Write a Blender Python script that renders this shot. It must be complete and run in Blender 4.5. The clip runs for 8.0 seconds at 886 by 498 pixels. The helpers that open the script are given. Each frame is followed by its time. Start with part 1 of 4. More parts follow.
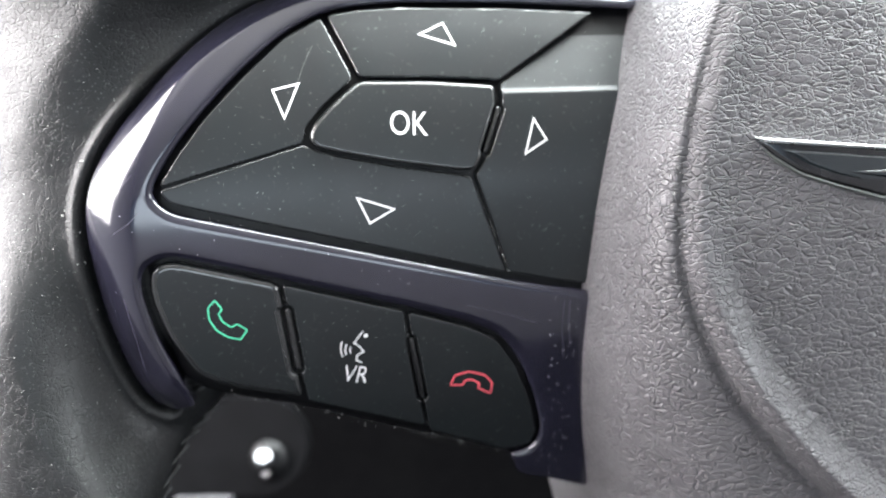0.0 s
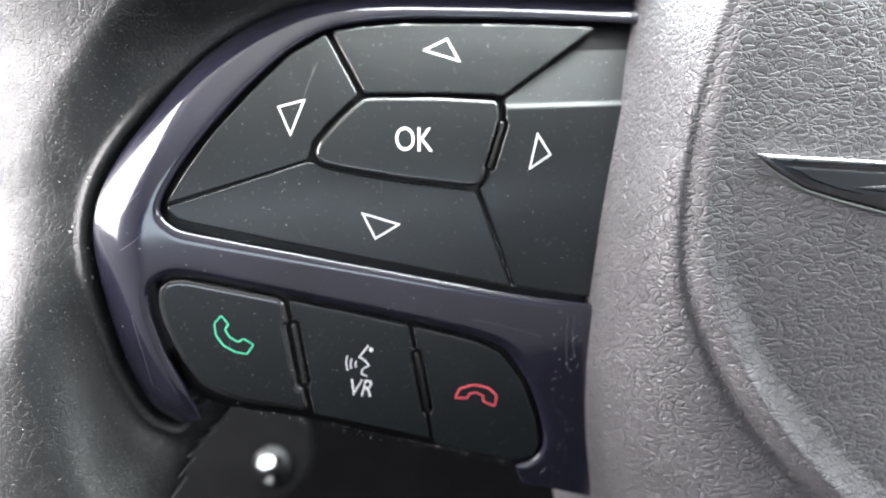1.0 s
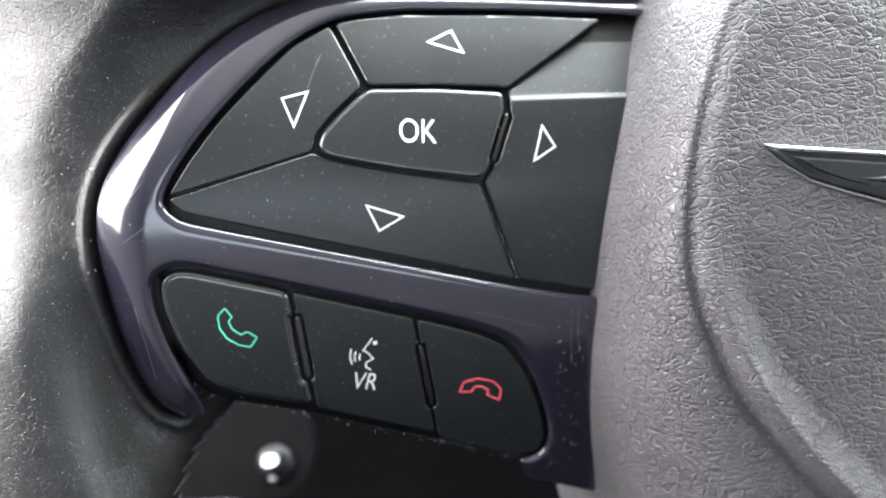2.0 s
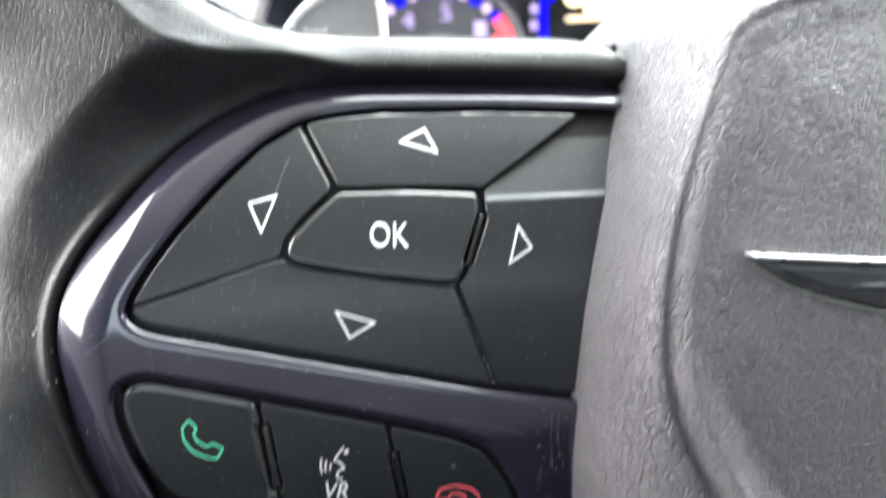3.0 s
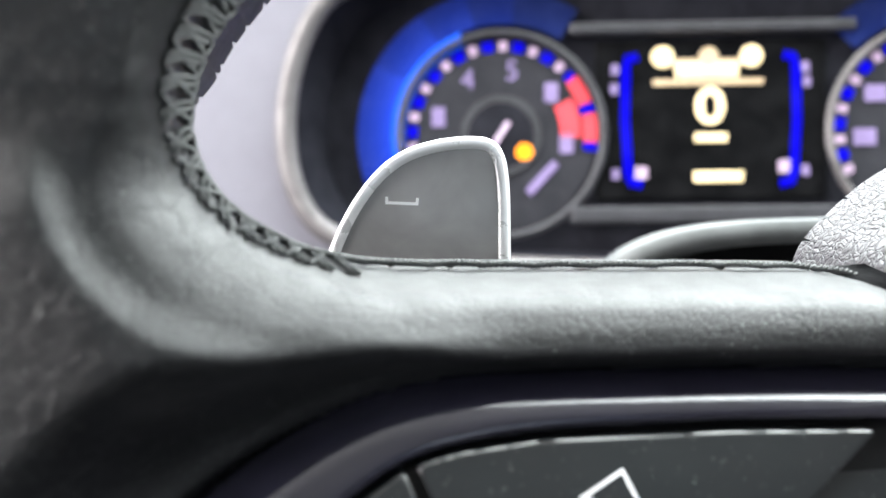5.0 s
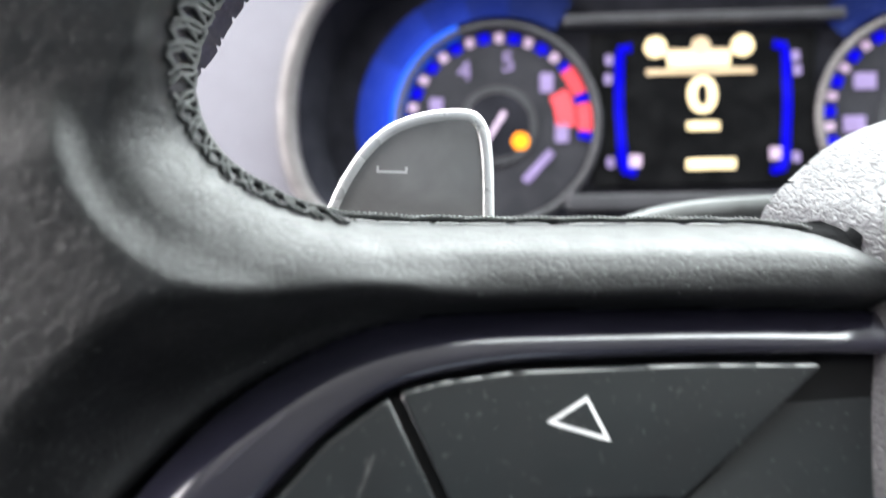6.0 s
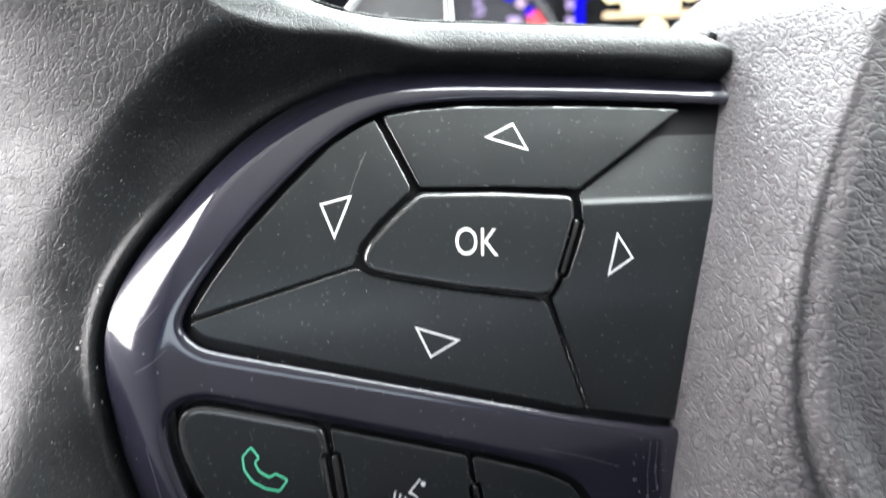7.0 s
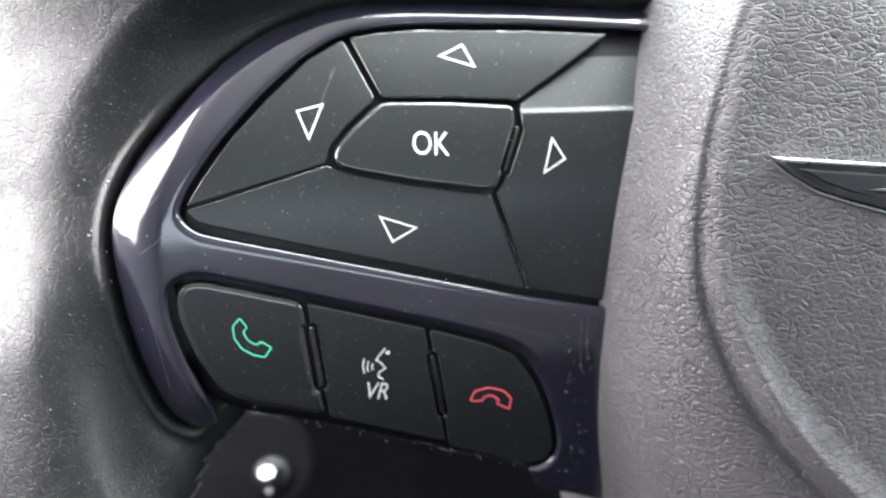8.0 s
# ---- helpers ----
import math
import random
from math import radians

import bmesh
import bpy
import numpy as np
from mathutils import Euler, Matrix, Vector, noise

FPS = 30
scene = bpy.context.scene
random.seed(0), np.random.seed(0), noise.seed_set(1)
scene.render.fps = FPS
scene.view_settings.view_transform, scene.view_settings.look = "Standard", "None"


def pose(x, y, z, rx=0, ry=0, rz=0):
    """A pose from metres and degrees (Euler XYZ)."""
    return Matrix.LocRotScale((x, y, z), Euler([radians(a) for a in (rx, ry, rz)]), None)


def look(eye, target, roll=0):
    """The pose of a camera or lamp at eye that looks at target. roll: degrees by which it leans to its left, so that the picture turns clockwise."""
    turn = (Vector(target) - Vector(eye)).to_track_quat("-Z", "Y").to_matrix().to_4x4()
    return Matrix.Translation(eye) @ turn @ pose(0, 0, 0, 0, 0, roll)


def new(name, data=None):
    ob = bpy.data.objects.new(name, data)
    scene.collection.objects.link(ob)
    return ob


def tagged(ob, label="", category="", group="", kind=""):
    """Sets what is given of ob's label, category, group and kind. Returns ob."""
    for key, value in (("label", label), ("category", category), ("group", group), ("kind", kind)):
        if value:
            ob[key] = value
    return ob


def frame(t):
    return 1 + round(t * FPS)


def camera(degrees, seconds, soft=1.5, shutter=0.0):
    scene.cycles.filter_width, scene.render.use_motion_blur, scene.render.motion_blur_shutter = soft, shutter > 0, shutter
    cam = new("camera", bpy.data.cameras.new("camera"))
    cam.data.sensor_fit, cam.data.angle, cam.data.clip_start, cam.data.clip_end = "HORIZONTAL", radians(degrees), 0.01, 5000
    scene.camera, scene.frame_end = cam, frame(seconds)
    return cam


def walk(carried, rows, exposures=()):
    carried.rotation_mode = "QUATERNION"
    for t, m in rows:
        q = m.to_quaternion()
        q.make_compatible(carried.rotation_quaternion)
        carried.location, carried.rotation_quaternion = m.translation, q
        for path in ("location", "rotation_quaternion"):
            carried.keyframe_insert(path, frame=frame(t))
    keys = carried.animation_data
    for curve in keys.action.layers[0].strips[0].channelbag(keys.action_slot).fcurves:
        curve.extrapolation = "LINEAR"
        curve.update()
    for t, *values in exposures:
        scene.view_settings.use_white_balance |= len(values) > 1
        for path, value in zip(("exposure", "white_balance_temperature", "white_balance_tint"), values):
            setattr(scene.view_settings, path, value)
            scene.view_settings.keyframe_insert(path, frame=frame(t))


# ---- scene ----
cam = camera(55.2, 8.0, shutter=0.4)
PATH = [
    (0, (0.00758, 0.00159, 0.81002), (-0.0299, 1.8437, 0.0321), -2.08),
    (0.5, (0.00783, 0.00119, 0.81043), (-0.0396, 1.8463, 0.0401), -2.24),
    (1, (0.00710, 0.00161, 0.81236), (-0.0331, 1.8447, 0.0370), -2.16),
    (1.5, (0.00670, 0.00137, 0.81239), (-0.0333, 1.8465, 0.0417), -2.19),
    (1.7, (0.00669, 0.00149, 0.81076), (-0.0349, 1.8457, 0.0380), -2.23),
    (2.8, (0.00916, 0.00462, 0.81268), (-0.0454, 1.8607, 0.0697), -2.43),
    (3, (0.01190, 0.00950, 0.81956), (-0.0430, 1.8815, 0.1176), -2.62),
    (3.3, (0.01598, 0.01028, 0.82968), (-0.0681, 1.9013, 0.1840), -3.07),
    (3.5, (0.01327, 0.01485, 0.83325), (-0.0736, 1.9064, 0.1896), -3.11),
    (4, (-0.00091, 0.04920, 0.83646), (-0.0801, 1.9368, 0.1803), -2.06),
    (4.5, (-0.00695, 0.07337, 0.83720), (-0.0911, 1.9524, 0.1574), -1.38),
    (4.7, (-0.00657, 0.07657, 0.83569), (-0.0993, 1.9538, 0.1520), -1.30),
    (5.8, (-0.00518, 0.07288, 0.83441), (-0.1072, 1.9470, 0.1436), -1.62),
    (6, (-0.00350, 0.06771, 0.83312), (-0.1090, 1.9425, 0.1445), -1.87),
    (6.5, (-0.00119, 0.03945, 0.82464), (-0.1045, 1.9173, 0.1443), -2.28),
    (7, (-0.00036, 0.02272, 0.81616), (-0.0653, 1.8949, 0.1157), -2.02),
    (7.5, (-0.00070, 0.00512, 0.81411), (-0.0410, 1.8663, 0.0830), -1.93),
    (8, (0.00264, -0.00004, 0.81146), (-0.0094, 1.8550, 0.0640), -1.96),
]
walk(cam, [(t, look(eye, target, roll)) for t, eye, target, roll in PATH],
     [(t, stops, 6270, 10) for t, stops in ((0, 1.31), (1.7, 1.31), (2.8, 1.28), (3.0, 1.20), (3.3, 0.85), (3.5, 0.63), (4.0, 0.42),
                                            (4.7, 0.28), (6.0, 0.20), (6.5, 0.36), (7.0, 0.88), (8.0, 1.21))])
cam.data.dof.use_dof = True
cam.data.dof.focus_distance = 0.110
cam.data.dof.aperture_fstop = 20.0

# ---- world and light ----
world = bpy.data.worlds.new("world")
scene.world = world
world.use_nodes = True
wn = world.node_tree.nodes
sky = wn.new("ShaderNodeTexSky")
sky.sky_type, sky.sun_disc = "NISHITA", False
sky.sun_elevation, sky.sun_rotation = radians(48), radians(-35)
world.node_tree.links.new(sky.outputs[0], wn["Background"].inputs[0])
wn["Background"].inputs[1].default_value = 0.05


def window_light(name, eye, target, sx, sy, watts, color):
    lamp = bpy.data.lights.new(name, "AREA")
    lamp.shape, lamp.size, lamp.size_y, lamp.energy, lamp.color = "RECTANGLE", sx, sy, watts, color
    ob = new(name, lamp)
    ob.matrix_world = look(eye, target)
    return ob


window_light("windscreen_light", (0.30, 0.54, 1.165), (0.30, 0.11, 0.465), 1.25, 0.80, 41, (0.95, 1.0, 0.96))
window_light("driver_window_light", (-0.53, 0.12, 1.04), (0.1, 0.12, 0.80), 0.62, 0.54, 12.5, (1.0, 0.945, 0.915))
window_light("passenger_window_light", (1.13, 0.05, 1.08), (0.1, 0.1, 0.76), 0.85, 0.34, 4.0, (0.98, 1.0, 0.98))
window_light("rear_window_light", (0.30, -1.37, 1.12), (0.05, 0.10, 0.78), 1.0, 0.34, 2.2, (0.92, 1.0, 1.04))


# ---- materials ----
def material(name, color, rough, metal=0.0, bump=0.0, grain=0.0, color2=None, spots=0.0, coat=0.0,
             wrinkle=0.0, wrinkle_size=0.0, emit=None, power=0.0, rough_var=0.08, spec=0.5, stretch=(1, 1, 1), coat_rough=0.04, pore_glint=0.0):
    """A procedural surface. grain and wrinkle_size are in metres."""
    m = bpy.data.materials.new(name)
    m.use_nodes = True
    t = m.node_tree
    b = t.nodes["Principled BSDF"]
    b.inputs["Roughness"].default_value = rough
    b.inputs["Metallic"].default_value = metal
    b.inputs["Specular IOR Level"].default_value = spec
    b.inputs["Coat Weight"].default_value = coat
    b.inputs["Coat Roughness"].default_value = coat_rough
    co = t.nodes.new("ShaderNodeTexCoord")
    mp = t.nodes.new("ShaderNodeMapping")
    mp.inputs["Scale"].default_value = stretch
    t.links.new(co.outputs["Object"], mp.inputs[0])

    def noise_node(scale, detail=3.0, distort=0.0):
        n = t.nodes.new("ShaderNodeTexNoise")
        n.inputs["Scale"].default_value, n.inputs["Detail"].default_value = scale, detail
        n.inputs["Distortion"].default_value = distort
        t.links.new(mp.outputs[0], n.inputs["Vector"])
        return n

    def remap(src, a, z, lo, hi, soft=False):
        r = t.nodes.new("ShaderNodeMapRange")
        r.inputs[1].default_value, r.inputs[2].default_value = a, z
        r.inputs[3].default_value, r.inputs[4].default_value = lo, hi
        r.interpolation_type = "SMOOTHSTEP" if soft else "LINEAR"
        t.links.new(src, r.inputs[0])
        return r.outputs[0]

    def mix(fac, a, bb):
        n = t.nodes.new("ShaderNodeMix")
        n.data_type = "RGBA"
        t.links.new(fac, n.inputs["Factor"])
        for key, v in (("A", a), ("B", bb)):
            s = [i for i in n.inputs if i.name == key and i.type == "RGBA"][0]
            if isinstance(v, tuple):
                s.default_value = (*v, 1)
            else:
                t.links.new(v, s)
        return [o for o in n.outputs if o.type == "RGBA"][0]

    c2 = color2 or tuple(min(1, v * 1.35 + 0.004) for v in color)
    big = noise_node(95, 4, 0.4)
    col = mix(remap(big.outputs[0], 0.38, 0.66, 0, 1), color, c2)
    if spots:
        fine = noise_node(1500, 2)
        col = mix(remap(fine.outputs[0], 0.66, 0.76, 0, spots), col, (0.55, 0.55, 0.53))
    if pore_glint:
        # pale dots painted for the glint of the pitted grain, thicker in some places
        dots = t.nodes.new("ShaderNodeTexVoronoi")
        dots.inputs["Scale"].default_value = 1.0 / 0.0007
        t.links.new(mp.outputs[0], dots.inputs["Vector"])
        patch = t.nodes.new("ShaderNodeMath")
        patch.operation = "MULTIPLY"
        t.links.new(remap(dots.outputs["Distance"], 0.06, 0.24, pore_glint, 0.0), patch.inputs[0])
        t.links.new(remap(noise_node(70, 3).outputs[0], 0.40, 0.62, 0.25, 1.0), patch.inputs[1])
        col = mix(patch.outputs[0], col, (0.40, 0.41, 0.42))
    t.links.new(col, b.inputs["Base Color"])
    rv = noise_node(260, 4)
    t.links.new(remap(rv.outputs[0], 0.3, 0.7, rough - rough_var, rough + rough_var), b.inputs["Roughness"])
    prev = None
    if wrinkle:
        # pebbles parted by wavering creases, deep in some places and shallow in others
        def warp(vector, scale, amount):
            n = t.nodes.new("ShaderNodeTexNoise")
            n.inputs["Scale"].default_value, n.inputs["Detail"].default_value = scale, 1.5
            t.links.new(vector, n.inputs["Vector"])
            add = t.nodes.new("ShaderNodeMixRGB")
            add.blend_type, add.inputs[0].default_value = "LINEAR_LIGHT", amount
            t.links.new(vector, add.inputs[1])
            t.links.new(n.outputs["Color"], add.inputs[2])
            return add.outputs[0]

        vector = warp(warp(mp.outputs[0], 0.45 / wrinkle_size, wrinkle_size * 0.6), 1.9 / wrinkle_size, wrinkle_size * 0.22)
        total = None
        for size, edge, depth, lo in ((1.0, 0.12, 0.55, 0.35), (0.55, 0.22, 0.09, 0.0), (1.7, 0.085, 0.70, 0.35), (1.0, 0.60, 0.24, 0.6)):
            v = t.nodes.new("ShaderNodeTexVoronoi")
            v.feature = "DISTANCE_TO_EDGE"
            v.inputs["Scale"].default_value = 1.0 / (wrinkle_size * size)
            t.links.new(vector, v.inputs["Vector"])
            uneven = noise_node(0.30 / (wrinkle_size * size), 2)
            amount = t.nodes.new("ShaderNodeMath")
            amount.operation = "MULTIPLY"
            t.links.new(remap(v.outputs["Distance"], 0.0, edge, -depth, 0, True), amount.inputs[0])
            t.links.new(remap(uneven.outputs[0], 0.36, 0.60, lo, 1.0), amount.inputs[1])
            if total:
                both = t.nodes.new("ShaderNodeMath")
                t.links.new(total, both.inputs[0])
                t.links.new(amount.outputs[0], both.inputs[1])
                total = both.outputs[0]
            else:
                total = amount.outputs[0]
        prev = t.nodes.new("ShaderNodeBump")
        prev.inputs["Distance"].default_value, prev.inputs["Strength"].default_value = wrinkle, 1.0
        t.links.new(total, prev.inputs["Height"])
    if bump:
        g = noise_node(1.0 / grain, 3)
        bp = t.nodes.new("ShaderNodeBump")
        bp.inputs["Distance"].default_value, bp.inputs["Strength"].default_value = bump, 1.0
        t.links.new(g.outputs[0], bp.inputs["Height"])
        if prev:
            t.links.new(prev.outputs[0], bp.inputs["Normal"])
        prev = bp
    if prev:
        t.links.new(prev.outputs[0], b.inputs["Normal"])
    if emit:
        b.inputs["Emission Color"].default_value = (*emit, 1)
        b.inputs["Emission Strength"].default_value = power
    return m


M_LEATHER = material("black_leather", (0.0070, 0.0075, 0.0082), 0.45, spec=0.47, spots=0.08, pore_glint=0.20, bump=0.000022, grain=0.0005, wrinkle=0.000055,
                     wrinkle_size=0.0009, rough_var=0.06)
M_COVER = material("grained_vinyl", (0.092, 0.087, 0.0925), 0.40, bump=0.00002, grain=0.0003, wrinkle=0.00034, spec=0.54,
                   wrinkle_size=0.00112, color2=(0.106, 0.101, 0.1065), stretch=(0.60, 1.12, 1.0))
M_GLOSS = material("gloss_plum_plastic", (0.015, 0.0143, 0.0250), 0.17, metal=0.15, coat=1.0, color2=(0.020, 0.019, 0.033), rough_var=0.03, coat_rough=0.10)
M_BUTTON = material("soft_black_plastic", (0.0105, 0.0122, 0.0136), 0.35, rough_var=0.04, bump=0.000012, grain=0.00016, spots=0.10,
                    color2=(0.0105, 0.0135, 0.0150), spec=0.48)
M_WORN = material("polished_key_edge", (0.014, 0.015, 0.016), 0.17, coat=1.0)
M_GLOSSBLACK = material("gloss_black", (0.008, 0.008, 0.009), 0.2, coat=0.6)
M_WELL = material("black_recess", (0.003, 0.003, 0.0035), 0.4, color2=(0.005, 0.005, 0.006), spec=0.25)
# The prints are no lamps; slight emission is added to brighten them.
M_WHITE = material("white_print", (0.72, 0.72, 0.73), 0.5, emit=(1, 1, 1), power=0.02)
M_GREEN = material("green_print", (0.10, 0.62, 0.36), 0.5, emit=(0.1, 0.7, 0.4), power=0.04)
M_RED = material("red_print", (0.75, 0.10, 0.13), 0.5, emit=(0.9, 0.1, 0.12), power=0.08)
M_CHROME = material("chrome", (0.85, 0.86, 0.87), 0.28, metal=0.8, rough_var=0.03)
M_INLAY = material("smoked_inlay", (0.016, 0.021, 0.024), 0.10, coat=1.0, rough_var=0.03)
M_PADDLE = material("satin_grey_paddle", (0.29, 0.285, 0.285), 0.38, metal=0.15, bump=0.00001, grain=0.0002)
M_PADDLE_EDGE = material("bright_paddle_edge", (0.85, 0.85, 0.85), 0.3, metal=0.3)
M_THREAD = material("charcoal_thread", (0.062, 0.065, 0.065), 0.6, bump=0.0001, grain=0.0003)
M_DUST_GLINT = material("pale_dust_and_glint", (0.42, 0.42, 0.41), 0.9)
M_DARK = material("dark_plastic", (0.022, 0.022, 0.024), 0.5, bump=0.00005, grain=0.0006)
# Face black is lifted and blued to carry the cluster lens's haze.
M_FACE = material("dial_black_hazed", (0.014, 0.014, 0.019), 0.5, spec=0.10)
M_SCREEN = material("display_black", (0.003, 0.003, 0.0035), 0.4, spec=0.06)
M_DIAL = material("dial_charcoal", (0.026, 0.026, 0.031), 0.5, spec=0.15)
M_HUB = material("dial_grey", (0.035, 0.035, 0.040), 0.45)
M_FASCIA = material("pale_fascia", (0.17, 0.165, 0.195), 0.5, color2=(0.18, 0.176, 0.206), bump=0.00005, grain=0.0008)
M_SILVER = material("satin_silver", (0.13, 0.12, 0.12), 0.45, metal=0.25)
M_STEEL = material("bolt_steel", (0.20, 0.20, 0.21), 0.3, metal=1.0)
M_BLUE_IN = material("blue_light_guide", (0.02, 0.05, 0.3), 0.4, emit=(0.0, 0.13, 1.0), power=1.0, spec=0.05)
# Glow round the light guide: its fade is stepped into the rings' emission.
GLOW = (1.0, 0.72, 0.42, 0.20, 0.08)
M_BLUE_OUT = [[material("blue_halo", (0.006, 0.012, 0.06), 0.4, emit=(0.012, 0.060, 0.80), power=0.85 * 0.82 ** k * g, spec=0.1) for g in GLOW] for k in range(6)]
M_BLUE = material("blue_segment", (0.002, 0.002, 0.08), 0.6, spec=0.0, emit=(0.004, 0.0, 0.85), power=0.9)
M_LILAC = material("lilac_mark", (0.3, 0.24, 0.3), 0.4, emit=(0.80, 0.52, 0.80), power=0.5)
M_LILAC_DIM = material("lilac_digit", (0.14, 0.11, 0.2), 0.4, emit=(0.50, 0.36, 0.74), power=0.42)
M_REDZONE = material("red_zone", (0.5, 0.05, 0.06), 0.4, emit=(0.95, 0.05, 0.07), power=0.7)
M_AMBER = material("amber_lamp", (0.6, 0.2, 0.0), 0.4, emit=(1.0, 0.24, 0.0), power=1.6)
M_CREAM = material("cream_pixels", (0.6, 0.5, 0.3), 0.4, emit=(1.0, 0.76, 0.40), power=1.05)
M_CREAM_DIM = material("cream_dim", (0.4, 0.3, 0.2), 0.4, emit=(0.75, 0.55, 0.30), power=0.6)
M_TRIM = material("cabin_trim_grey", (0.20, 0.19, 0.20), 0.7, bump=0.0002, grain=0.002)
M_LINER = material("headliner_fabric", (0.56, 0.555, 0.54), 0.9, bump=0.0003, grain=0.002)
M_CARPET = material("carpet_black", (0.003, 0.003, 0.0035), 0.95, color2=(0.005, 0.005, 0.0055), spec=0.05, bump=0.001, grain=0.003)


# ---- mesh helpers ----
MM = 0.001


def mesh_object(name, verts, faces, mat, parent=None, label="", smooth=True):
    me = bpy.data.meshes.new(name)
    me.from_pydata([tuple(v) for v in verts], [], [tuple(f) for f in faces])
    me.materials.append(mat)
    me.polygons.foreach_set("use_smooth", [smooth] * len(me.polygons))
    me.update()
    ob = new(name, me)
    ob.parent = parent
    return tagged(ob, label)


def part(name, bm, mat, parent=None, label="", smooth=False):
    me = bpy.data.meshes.new(name)
    bm.normal_update()
    bm.to_mesh(me)
    bm.free()
    me.materials.append(mat)
    me.polygons.foreach_set("use_smooth", [smooth] * len(me.polygons))
    ob = new(name, me)
    ob.parent = parent
    return tagged(ob, label)


def rounded(pts, r, k=5, closed=True):
    """A polygon whose corners are rounded with curves that start r from each corner."""
    pts = [np.array(p, float) for p in pts]
    out, n = [], len(pts)
    for i, c in enumerate(pts):
        if not closed and i in (0, n - 1):
            out.append(c)
            continue
        a, b = pts[i - 1], pts[(i + 1) % n]
        la, lb = np.linalg.norm(a - c), np.linalg.norm(b - c)
        s = c + (a - c) / la * min(r, la * 0.5)
        e = c + (b - c) / lb * min(r, lb * 0.5)
        for u in np.linspace(0, 1, k):
            out.append((1 - u) ** 2 * s + 2 * u * (1 - u) * c + u * u * e)
    res = [out[0]]
    for p in out[1:]:
        if np.linalg.norm(p - res[-1]) > 1e-4:
            res.append(p)
    return np.array(res)


def nearest(P, line, closed=False):
    """Distance from each point of P to a polyline, and the nearest place on it."""
    A = np.asarray(line, float)
    B = np.roll(A, -1, 0) if closed else A[1:]
    A = A if closed else A[:-1]
    D = B - A
    L = (D * D).sum(1) + 1e-12
    dist, foot = np.empty(len(P)), np.empty((len(P), 2))
    for i in range(0, len(P), 4000):
        X = P[i:i + 4000]
        u = np.clip(((X[:, None] - A) * D).sum(2) / L, 0, 1)
        F = A + u[..., None] * D
        d = np.hypot(X[:, None, 0] - F[..., 0], X[:, None, 1] - F[..., 1])
        k = d.argmin(1)
        dist[i:i + 4000], foot[i:i + 4000] = d[np.arange(len(X)), k], F[np.arange(len(X)), k]
    return dist, foot


def inside(P, loops):
    res = np.zeros(len(P), bool)
    for loop in loops:
        A = np.asarray(loop, float)
        B = np.roll(A, -1, 0)
        for (ax, ay), (bx, by) in zip(A, B):
            if ay != by:
                hit = ((ay > P[:, 1]) != (by > P[:, 1])) & (P[:, 0] < (bx - ax) * (P[:, 1] - ay) / (by - ay) + ax)
                res ^= hit
    return res


